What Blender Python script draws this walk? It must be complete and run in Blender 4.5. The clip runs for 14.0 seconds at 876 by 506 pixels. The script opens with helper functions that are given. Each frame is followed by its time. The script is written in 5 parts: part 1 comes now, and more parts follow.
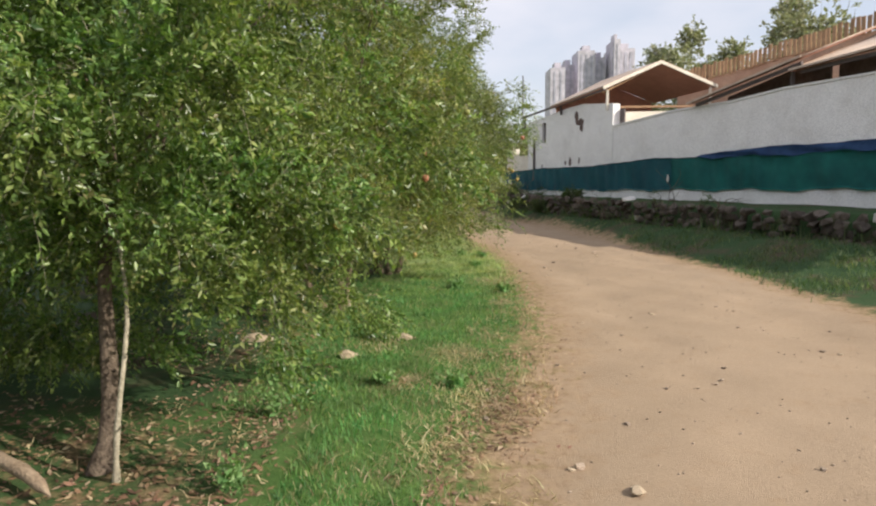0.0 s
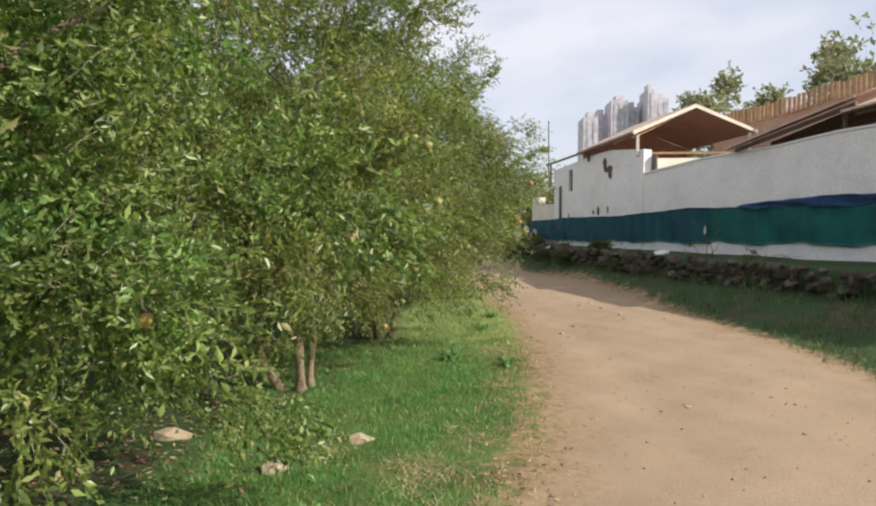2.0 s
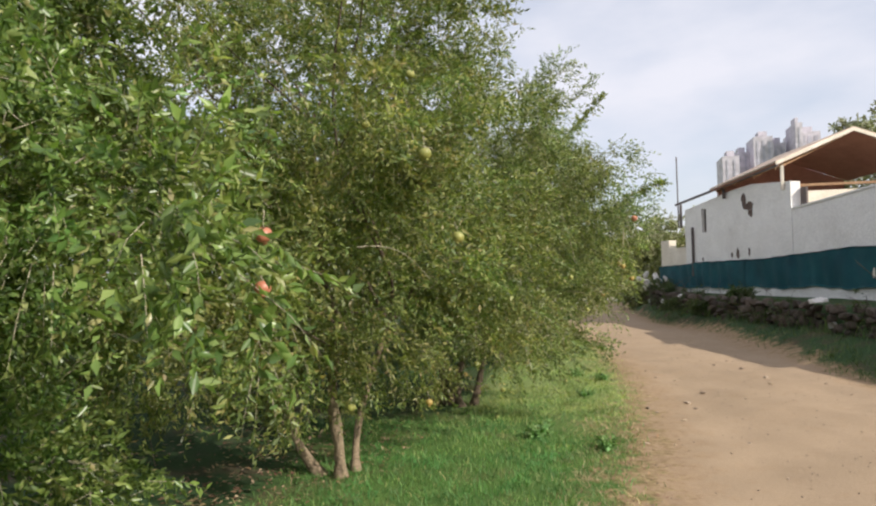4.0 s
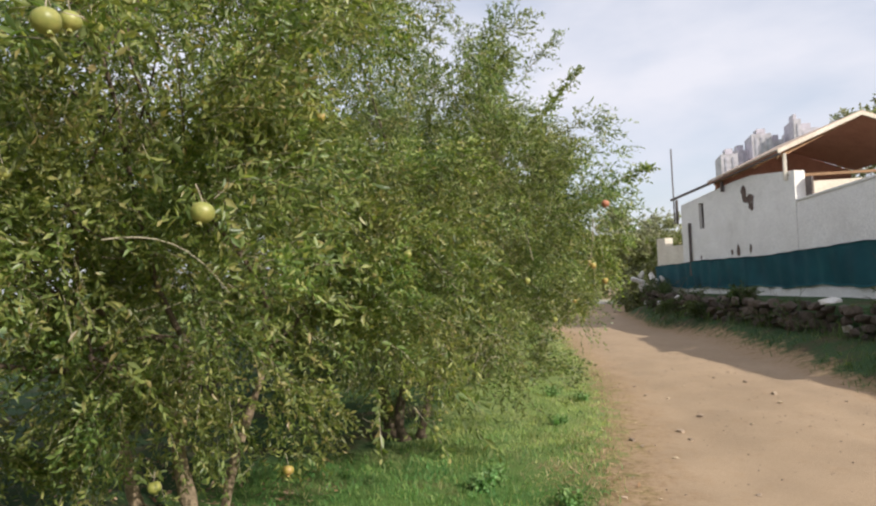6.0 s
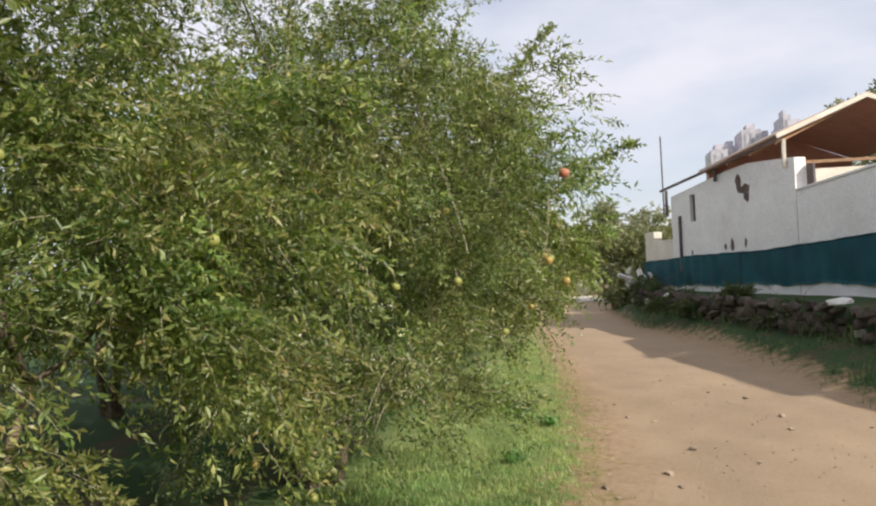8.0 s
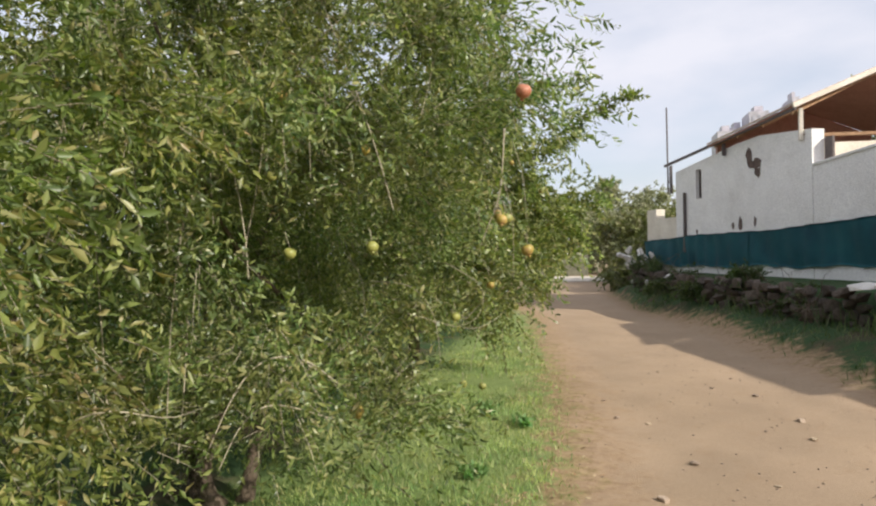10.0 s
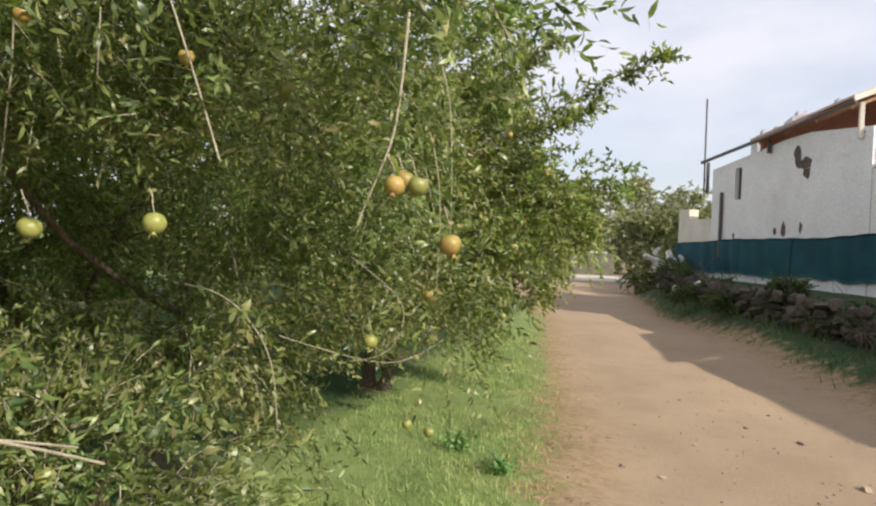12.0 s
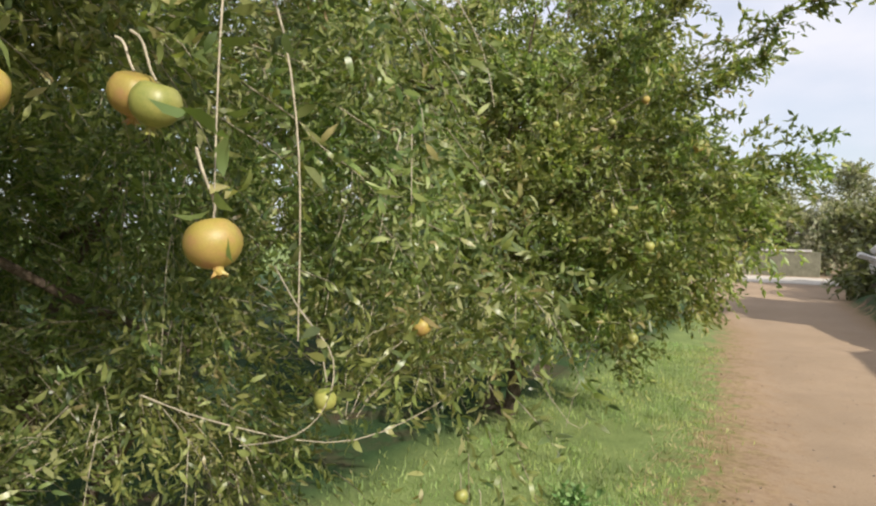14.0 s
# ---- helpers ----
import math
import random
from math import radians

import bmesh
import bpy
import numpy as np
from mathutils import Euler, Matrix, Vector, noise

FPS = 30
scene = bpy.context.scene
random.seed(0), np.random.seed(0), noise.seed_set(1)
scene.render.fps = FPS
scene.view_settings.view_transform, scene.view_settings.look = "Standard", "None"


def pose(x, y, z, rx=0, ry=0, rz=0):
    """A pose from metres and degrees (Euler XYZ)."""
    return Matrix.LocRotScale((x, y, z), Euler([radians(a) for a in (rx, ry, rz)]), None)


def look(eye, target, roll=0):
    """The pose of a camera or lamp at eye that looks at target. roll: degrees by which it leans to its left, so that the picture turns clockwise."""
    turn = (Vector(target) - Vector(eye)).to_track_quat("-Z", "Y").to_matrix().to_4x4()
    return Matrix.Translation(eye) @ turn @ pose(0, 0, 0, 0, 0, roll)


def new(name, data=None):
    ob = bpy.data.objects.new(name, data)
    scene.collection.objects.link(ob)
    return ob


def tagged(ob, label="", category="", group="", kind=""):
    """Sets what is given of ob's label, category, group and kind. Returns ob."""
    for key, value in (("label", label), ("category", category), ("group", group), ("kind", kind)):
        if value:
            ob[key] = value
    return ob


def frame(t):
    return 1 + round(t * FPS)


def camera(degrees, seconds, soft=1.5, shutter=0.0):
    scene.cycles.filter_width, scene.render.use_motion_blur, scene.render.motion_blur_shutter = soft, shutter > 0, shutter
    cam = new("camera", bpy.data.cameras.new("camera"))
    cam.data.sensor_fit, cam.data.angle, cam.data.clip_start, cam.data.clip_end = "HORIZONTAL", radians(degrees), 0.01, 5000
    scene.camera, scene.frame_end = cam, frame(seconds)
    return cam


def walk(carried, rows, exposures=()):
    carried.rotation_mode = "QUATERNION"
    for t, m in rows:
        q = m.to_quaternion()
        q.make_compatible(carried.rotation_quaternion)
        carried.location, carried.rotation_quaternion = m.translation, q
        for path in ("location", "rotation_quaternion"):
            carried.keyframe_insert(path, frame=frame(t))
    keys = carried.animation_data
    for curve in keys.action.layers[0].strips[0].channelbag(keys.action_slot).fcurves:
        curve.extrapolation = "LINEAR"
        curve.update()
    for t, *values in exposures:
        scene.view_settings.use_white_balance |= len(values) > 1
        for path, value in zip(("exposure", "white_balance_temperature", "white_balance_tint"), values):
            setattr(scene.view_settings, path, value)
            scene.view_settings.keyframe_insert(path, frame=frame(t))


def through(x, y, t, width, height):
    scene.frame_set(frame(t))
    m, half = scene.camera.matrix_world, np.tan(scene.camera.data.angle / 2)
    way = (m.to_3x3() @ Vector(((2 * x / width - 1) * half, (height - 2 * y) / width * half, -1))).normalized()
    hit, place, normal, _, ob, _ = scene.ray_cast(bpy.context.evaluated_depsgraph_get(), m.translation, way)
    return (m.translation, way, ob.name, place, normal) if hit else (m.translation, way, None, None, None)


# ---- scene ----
cam = camera(67.8, 14.0, soft=2.2)
PATH = [
    (0, (0.05, 0.401, 1.541), (0.051, 2.387, 1.312), -0.5),
    (0.5, (0.235, 0.716, 1.566), (0.154, 2.704, 1.37), -0.2),
    (1, (0.427, 1.057, 1.562), (0.322, 3.048, 1.408), 0.3),
    (1.5, (0.497, 1.433, 1.586), (0.392, 3.428, 1.484), 0.2),
    (2, (0.533, 1.829, 1.593), (0.435, 3.824, 1.508), 0.0),
    (2.2, (0.56, 1.983, 1.593), (0.458, 3.979, 1.526), -0.1),
    (4.3, (1.03, 3.347, 1.551), (0.508, 5.276, 1.626), -0.8),
    (4.5, (1.073, 3.5, 1.544), (0.548, 5.428, 1.613), -0.6),
    (5, (1.151, 3.892, 1.55), (0.65, 5.827, 1.621), -1.0),
    (5.5, (1.195, 4.264, 1.544), (0.696, 6.199, 1.617), -1.5),
    (6, (1.237, 4.656, 1.561), (0.746, 6.593, 1.644), -2.1),
    (6.5, (1.315, 5.048, 1.539), (0.838, 6.989, 1.596), -2.1),
    (7, (1.372, 5.419, 1.577), (0.907, 7.363, 1.639), -2.4),
    (7.5, (1.38, 5.817, 1.562), (0.917, 7.762, 1.622), -2.3),
    (8, (1.409, 6.202, 1.567), (0.944, 8.146, 1.636), -2.1),
    (8.2, (1.432, 6.377, 1.554), (0.969, 8.322, 1.618), -2.0),
    (10.3, (1.54, 7.553, 1.501), (1.067, 9.496, 1.494), -0.5),
    (10.5, (1.551, 7.7, 1.503), (1.08, 9.644, 1.493), -0.1),
    (11, (1.56, 8.026, 1.508), (1.092, 9.97, 1.495), 1.1),
    (11.5, (1.566, 8.378, 1.509), (1.079, 10.318, 1.485), 1.8),
    (12, (1.635, 8.669, 1.512), (1.082, 10.591, 1.48), 2.2),
    (12.5, (1.7, 9.002, 1.529), (0.96, 10.859, 1.478), 3.0),
    (13, (1.741, 9.244, 1.503), (0.853, 11.036, 1.46), 1.9),
    (13.5, (1.692, 9.53, 1.525), (0.742, 11.289, 1.453), 2.9),
    (14, (1.739, 9.73, 1.518), (0.693, 11.434, 1.471), 1.4),
]
walk(cam, [(t, look(eye, target, roll)) for t, eye, target, roll in PATH], exposures=[(0, 0.05), (8, 0.02), (14, 0.12)])

# ---- light ----
SUN = Vector((0.90, -0.44, 0.64)).normalized()
sun_data = bpy.data.lights.new("sun", "SUN")
sun_data.energy, sun_data.angle, sun_data.color = 5.0, radians(0.6), (1.0, 0.93, 0.82)
sun = new("sun", sun_data)
sun.matrix_world = look(SUN * 60, (0, 0, 0))

world = bpy.data.worlds.new("world")
scene.world = world
world.use_nodes = True
wn, wl = world.node_tree.nodes, world.node_tree.links
wn.clear()
sky = wn.new("ShaderNodeTexSky")
sky.sky_type, sky.sun_disc = "NISHITA", False
sky.sun_elevation = math.asin(SUN.z)
sky.sun_rotation = math.atan2(SUN.x, SUN.y)
sky.dust_density, sky.air_density = 2.0, 1.0
coord = wn.new("ShaderNodeTexCoord")
squash = wn.new("ShaderNodeMapping")
squash.inputs["Scale"].default_value = (1.0, 1.0, 2.4)
clouds = wn.new("ShaderNodeTexNoise")
clouds.inputs["Scale"].default_value, clouds.inputs["Detail"].default_value = 2.6, 6.0
cover = wn.new("ShaderNodeValToRGB")
cover.color_ramp.elements[0].position, cover.color_ramp.elements[1].position = 0.36, 0.62
cover.color_ramp.elements[0].color, cover.color_ramp.elements[1].color = (0.52, 0.52, 0.52, 1), (1.0, 1.0, 1.0, 1)
dim = wn.new("ShaderNodeMix")
dim.data_type, dim.blend_type = "RGBA", "MULTIPLY"
dim.inputs["Factor"].default_value = 1.0
dim.inputs["B"].default_value = (0.17, 0.17, 0.17, 1)
veil = wn.new("ShaderNodeMix")
veil.data_type = "RGBA"
veil.inputs["B"].default_value = (0.84, 0.845, 0.935, 1)
out = wn.new("ShaderNodeOutputWorld")
back = wn.new("ShaderNodeBackground")
back.inputs["Strength"].default_value = 1.0
wl.new(coord.outputs["Generated"], squash.inputs["Vector"])
wl.new(squash.outputs["Vector"], clouds.inputs["Vector"])
wl.new(clouds.outputs["Fac"], cover.inputs["Fac"])
wl.new(sky.outputs["Color"], dim.inputs["A"])
wl.new(dim.outputs["Result"], veil.inputs["A"])
wl.new(cover.outputs["Color"], veil.inputs["Factor"])
wl.new(veil.outputs["Result"], back.inputs["Color"])
wl.new(back.outputs["Background"], out.inputs["Surface"])


# ---- materials ----
def material(name, dark, light, scale=8.0, rough=0.85, bump=0.3, fine=90.0, stain=0.0, stain_colour=(0.1, 0.08, 0.06), per_object=0.0, per_island=0.0, metal=0.0, spec=0.3):
    """Two-scale mottled surface: large patches between two colours, fine grain in colour and relief, optional stains."""
    m = bpy.data.materials.new(name)
    m.use_nodes = True
    n, l = m.node_tree.nodes, m.node_tree.links
    b = n["Principled BSDF"]
    tc = n.new("ShaderNodeTexCoord")
    big = n.new("ShaderNodeTexNoise")
    big.inputs["Scale"].default_value, big.inputs["Detail"].default_value, big.inputs["Roughness"].default_value = scale, 8.0, 0.65
    small = n.new("ShaderNodeTexNoise")
    small.inputs["Scale"].default_value, small.inputs["Detail"].default_value = fine, 4.0
    l.new(tc.outputs["Object"], big.inputs["Vector"])
    l.new(tc.outputs["Object"], small.inputs["Vector"])
    ramp = n.new("ShaderNodeValToRGB")
    ramp.color_ramp.elements[0].position, ramp.color_ramp.elements[1].position = 0.3, 0.7
    ramp.color_ramp.elements[0].color, ramp.color_ramp.elements[1].color = (*dark, 1), (*light, 1)
    l.new(big.outputs["Fac"], ramp.inputs["Fac"])
    hue = n.new("ShaderNodeHueSaturation")
    l.new(ramp.outputs["Color"], hue.inputs["Color"])
    grain = n.new("ShaderNodeMapRange")
    grain.inputs["From Min"].default_value, grain.inputs["From Max"].default_value = 0.25, 0.75
    grain.inputs["To Min"].default_value, grain.inputs["To Max"].default_value = 0.75, 1.25
    l.new(small.outputs["Fac"], grain.inputs["Value"])
    value = grain.outputs["Result"]
    for amount, kind in ((per_object, "object"), (per_island, "island")):
        if amount:
            src = n.new("ShaderNodeObjectInfo") if kind == "object" else n.new("ShaderNodeNewGeometry")
            rnd = src.outputs["Random"] if kind == "object" else src.outputs["Random Per Island"]
            mr = n.new("ShaderNodeMapRange")
            mr.inputs["To Min"].default_value, mr.inputs["To Max"].default_value = 1 - amount, 1 + amount
            l.new(rnd, mr.inputs["Value"])
            mul = n.new("ShaderNodeMath")
            mul.operation = "MULTIPLY"
            l.new(value, mul.inputs[0])
            l.new(mr.outputs["Result"], mul.inputs[1])
            value = mul.outputs["Value"]
    l.new(value, hue.inputs["Value"])
    colour = hue.outputs["Color"]
    if stain:
        st = n.new("ShaderNodeTexNoise")
        st.inputs["Scale"].default_value, st.inputs["Detail"].default_value, st.inputs["Roughness"].default_value = 0.9, 9.0, 0.7
        l.new(tc.outputs["Object"], st.inputs["Vector"])
        sr = n.new("ShaderNodeValToRGB")
        sr.color_ramp.elements[0].position, sr.color_ramp.elements[1].position = 0.52, 0.72
        sr.color_ramp.elements[1].color = (stain, stain, stain, 1)
        l.new(st.outputs["Fac"], sr.inputs["Fac"])
        mx = n.new("ShaderNodeMix")
        mx.data_type = "RGBA"
        mx.inputs["B"].default_value = (*stain_colour, 1)
        l.new(sr.outputs["Color"], mx.inputs["Factor"])
        l.new(colour, mx.inputs["A"])
        colour = mx.outputs["Result"]
    l.new(colour, b.inputs["Base Color"])
    b.inputs["Roughness"].default_value, b.inputs["Metallic"].default_value = rough, metal
    b.inputs["Specular IOR Level"].default_value = spec
    if bump:
        bp = n.new("ShaderNodeBump")
        bp.inputs["Strength"].default_value, bp.inputs["Distance"].default_value = bump, 0.02
        l.new(small.outputs["Fac"], bp.inputs["Height"])
        l.new(bp.outputs["Normal"], b.inputs["Normal"])
    return m


def leaf_material(name, colours, through=0.35, rough=0.42):
    """Leaves: a colour for each leaf by chance, waxy gloss, light let through."""
    m = bpy.data.materials.new(name)
    m.use_nodes = True
    n, l = m.node_tree.nodes, m.node_tree.links
    b = n["Principled BSDF"]
    geo = n.new("ShaderNodeNewGeometry")
    ramp = n.new("ShaderNodeValToRGB")
    els = ramp.color_ramp.elements
    while len(els) < len(colours):
        els.new(0.5)
    for e, (p, c) in zip(els, colours):
        e.position, e.color = p, (*c, 1)
    l.new(geo.outputs["Random Per Island"], ramp.inputs["Fac"])
    tc = n.new("ShaderNodeTexCoord")
    patch = n.new("ShaderNodeTexNoise")
    patch.inputs["Scale"].default_value, patch.inputs["Detail"].default_value = 1.6, 3.0
    l.new(tc.outputs["Object"], patch.inputs["Vector"])
    mr = n.new("ShaderNodeMapRange")
    mr.inputs["From Min"].default_value, mr.inputs["From Max"].default_value = 0.3, 0.7
    mr.inputs["To Min"].default_value, mr.inputs["To Max"].default_value = 0.455, 0.525
    l.new(patch.outputs["Fac"], mr.inputs["Value"])
    hue = n.new("ShaderNodeHueSaturation")
    l.new(ramp.outputs["Color"], hue.inputs["Color"])
    l.new(mr.outputs["Result"], hue.inputs["Hue"])
    tone = n.new("ShaderNodeTexNoise")
    tone.inputs["Scale"].default_value, tone.inputs["Detail"].default_value = 3.1, 4.0
    l.new(tc.outputs["Object"], tone.inputs["Vector"])
    tv = n.new("ShaderNodeMapRange")
    tv.inputs["From Min"].default_value, tv.inputs["From Max"].default_value = 0.3, 0.7
    tv.inputs["To Min"].default_value, tv.inputs["To Max"].default_value = 0.6, 1.35
    l.new(tone.outputs["Fac"], tv.inputs["Value"])
    l.new(tv.outputs["Result"], hue.inputs["Value"])
    l.new(hue.outputs["Color"], b.inputs["Base Color"])
    b.inputs["Roughness"].default_value = rough
    b.inputs["Specular IOR Level"].default_value = 0.5
    tr = n.new("ShaderNodeBsdfTranslucent")
    bright = n.new("ShaderNodeMix")
    bright.data_type, bright.blend_type = "RGBA", "MULTIPLY"
    bright.inputs["Factor"].default_value = 1.0
    bright.inputs["B"].default_value = (1.5, 1.7, 0.7, 1)
    l.new(hue.outputs["Color"], bright.inputs["A"])
    l.new(bright.outputs["Result"], tr.inputs["Color"])
    mix = n.new("ShaderNodeMixShader")
    mix.inputs["Fac"].default_value = through
    l.new(b.outputs["BSDF"], mix.inputs[1])
    l.new(tr.outputs["BSDF"], mix.inputs[2])
    l.new(mix.outputs["Shader"], n["Material Output"].inputs["Surface"])
    return m


LEAF = leaf_material("pomegranate_leaf", [(0.0, (0.08, 0.12, 0.038)), (0.4, (0.145, 0.20, 0.058)), (0.78, (0.24, 0.29, 0.085)), (0.93, (0.36, 0.36, 0.14)), (1.0, (0.37, 0.31, 0.13))], 0.40, 0.38)
LEAF_GREEN = leaf_material("fresh_pomegranate_leaf", [(0.0, (0.058, 0.105, 0.032)), (0.4, (0.118, 0.196, 0.05)), (0.78, (0.205, 0.30, 0.078)), (0.95, (0.30, 0.37, 0.14)), (1.0, (0.36, 0.34, 0.15))], 0.36, 0.32)
LEAF_GREY = leaf_material("greyish_pomegranate_leaf", [(0.0, (0.066, 0.105, 0.04)), (0.4, (0.135, 0.182, 0.059)), (0.78, (0.238, 0.283, 0.092)), (0.93, (0.35, 0.38, 0.18)), (1.0, (0.37, 0.33, 0.15))], 0.36, 0.36)
LEAF_LIGHT = leaf_material("light_pomegranate_leaf", [(0.0, (0.10, 0.138, 0.045)), (0.4, (0.172, 0.222, 0.072)), (0.78, (0.275, 0.325, 0.108)), (0.93, (0.40, 0.40, 0.17)), (1.0, (0.38, 0.33, 0.14))], 0.40, 0.38)
GRASS_PALE = leaf_material("pale_grass_blade", [(0.0, (0.19, 0.27, 0.095)), (0.6, (0.29, 0.38, 0.135)), (0.92, (0.38, 0.45, 0.18)), (1.0, (0.54, 0.50, 0.28))], 0.3, 0.6)
DARK_LEAF = leaf_material("shrub_leaf", [(0.0, (0.03, 0.06, 0.02)), (0.6, (0.06, 0.10, 0.03)), (1.0, (0.11, 0.15, 0.05))])
# leaves of the far trees, greyed and lightened to carry distance haze
HAZY_LEAF = leaf_material("hazy_far_leaf", [(0.0, (0.20, 0.21, 0.13)), (0.6, (0.29, 0.30, 0.19)), (1.0, (0.40, 0.40, 0.27))], 0.25, 0.6)
# darker leaf for trees by the house, their shade put into the colour
SHADE_LEAF = leaf_material("shaded_far_leaf", [(0.0, (0.09, 0.105, 0.04)), (0.6, (0.15, 0.165, 0.065)), (1.0, (0.22, 0.225, 0.10))], 0.25, 0.6)
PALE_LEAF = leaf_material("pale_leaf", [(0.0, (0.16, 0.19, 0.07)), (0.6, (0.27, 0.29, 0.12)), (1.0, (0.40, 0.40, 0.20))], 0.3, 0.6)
GRASS = leaf_material("grass_blade", [(0.0, (0.064, 0.175, 0.05)), (0.6, (0.108, 0.265, 0.074)), (0.92, (0.20, 0.335, 0.10)), (1.0, (0.46, 0.40, 0.20))], 0.3, 0.6)
WEED_LEAF = leaf_material("weed_leaf", [(0.0, (0.10, 0.22, 0.07)), (0.6, (0.17, 0.33, 0.11)), (1.0, (0.30, 0.45, 0.19))], 0.3, 0.55)
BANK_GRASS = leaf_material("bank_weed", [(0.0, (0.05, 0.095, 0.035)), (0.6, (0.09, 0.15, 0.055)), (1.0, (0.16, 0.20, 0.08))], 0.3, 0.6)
STRAW = leaf_material("dry_straw", [(0.0, (0.25, 0.18, 0.09)), (0.6, (0.45, 0.36, 0.2)), (1.0, (0.6, 0.5, 0.32))], 0.2, 0.7)
LITTER = leaf_material("leaf_litter", [(0.0, (0.12, 0.07, 0.04)), (0.6, (0.3, 0.19, 0.1)), (1.0, (0.5, 0.4, 0.25))], 0.1, 0.8)
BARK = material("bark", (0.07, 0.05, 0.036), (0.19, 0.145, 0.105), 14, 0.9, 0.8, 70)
TWIG = material("twig_bark", (0.28, 0.245, 0.175), (0.50, 0.44, 0.33), 20, 0.8, 0.3, 90)
FIELD_WALL = material("mossy_field_wall", (0.13, 0.13, 0.09), (0.25, 0.24, 0.17), 3, 0.95, 0.7, 30)
# bark copy lightened so the second tree's trunks carry sunlight in their colour
SUNLIT_BARK = material("sunlit_bark", (0.17, 0.125, 0.085), (0.36, 0.275, 0.19), 12, 0.9, 0.8, 60)
DEADWOOD = material("dead_wood", (0.20, 0.14, 0.09), (0.44, 0.33, 0.23), 9, 0.9, 0.6, 50)
FRUIT = material("fruit_skin", (0.33, 0.28, 0.05), (0.37, 0.24, 0.08), 1.1, 0.45, 0.08, 30, stain=0.6, stain_colour=(0.38, 0.16, 0.11), per_object=0.15, spec=0.5)
FRUIT_GREEN = material("green_fruit_skin", (0.19, 0.22, 0.05), (0.33, 0.31, 0.09), 1.3, 0.42, 0.05, 40, per_object=0.15, spec=0.5)
FRUIT_RED = material("red_fruit_skin", (0.36, 0.12, 0.07), (0.44, 0.20, 0.11), 1.6, 0.42, 0.05, 40, per_object=0.15, spec=0.5)
PLASTER = material("white_plaster", (0.76, 0.735, 0.71), (0.87, 0.85, 0.825), 1.2, 0.9, 0.15, 45, stain=0.28, stain_colour=(0.40, 0.36, 0.31))
CREAM = material("cream_plaster", (0.62, 0.55, 0.45), (0.78, 0.72, 0.62), 1.5, 0.9, 0.15, 45)
BRICK_BROWN = material("bare_brown_masonry", (0.10, 0.072, 0.062), (0.18, 0.13, 0.11), 9, 0.95, 0.8, 60)
MUD = material("brown_mud_render", (0.42, 0.24, 0.165), (0.56, 0.36, 0.25), 1.1, 0.95, 0.5, 30, stain=0.4, stain_colour=(0.2, 0.10, 0.07))
DARK = material("dark_opening", (0.035, 0.03, 0.027), (0.06, 0.05, 0.045), 6, 0.9, 0.2)
SHEET = material("roof_sheet_weathered", (0.42, 0.31, 0.24), (0.62, 0.50, 0.40), 2.0, 0.75, 0.2, 40, stain=0.5, stain_colour=(0.30, 0.15, 0.09))
RUST = material("rusty_underside", (0.40, 0.19, 0.135), (0.52, 0.27, 0.19), 2.5, 0.85, 0.2, 40)
TIMBER = material("weathered_timber", (0.30, 0.175, 0.10), (0.48, 0.30, 0.175), 5, 0.85, 0.3, 60, per_object=0.25)
STEEL = material("painted_pipe", (0.09, 0.075, 0.075), (0.15, 0.12, 0.11), 8, 0.6, 0.1)
NET = material("green_shade_net", (0.005, 0.075, 0.072), (0.013, 0.15, 0.125), 1.6, 0.75, 0.5, 220, stain=0.35, stain_colour=(0.03, 0.11, 0.10))
NET_TEAL = material("blue_green_shade_net", (0.006, 0.048, 0.066), (0.014, 0.105, 0.118), 1.3, 0.75, 0.5, 220, stain=0.4, stain_colour=(0.012, 0.05, 0.08))
NET_BLUE = material("blue_net_edge", (0.012, 0.035, 0.10), (0.03, 0.075, 0.17), 3, 0.8, 0.4, 220)
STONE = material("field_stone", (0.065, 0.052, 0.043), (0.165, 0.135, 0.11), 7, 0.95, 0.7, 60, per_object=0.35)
WHITE_STONE = material("white_stone", (0.82, 0.80, 0.78), (0.90, 0.89, 0.87), 9, 0.9, 0.3, 60)
PALE_STONE = material("pale_stone", (0.55, 0.52, 0.48), (0.75, 0.72, 0.68), 9, 0.9, 0.5, 60, per_object=0.12)
TAN_STONE = material("tan_stone", (0.40, 0.31, 0.21), (0.58, 0.46, 0.33), 9, 0.95, 0.5, 60, per_object=0.12)
PEBBLE = material("pebble", (0.20, 0.15, 0.11), (0.42, 0.33, 0.25), 12, 0.95, 0.4, 60, per_object=0.3, per_island=0.4)
CONCRETE = material("pale_concrete", (0.46, 0.41, 0.34), (0.60, 0.55, 0.47), 1.5, 0.9, 0.3, 30, stain=0.3, stain_colour=(0.35, 0.29, 0.22))
# distance haze is mixed into both tower colours, no volume is used
HAZE = material("hazy_concrete", (0.50, 0.465, 0.52), (0.58, 0.54, 0.58), 0.04, 0.9, 0.0, 0.6)
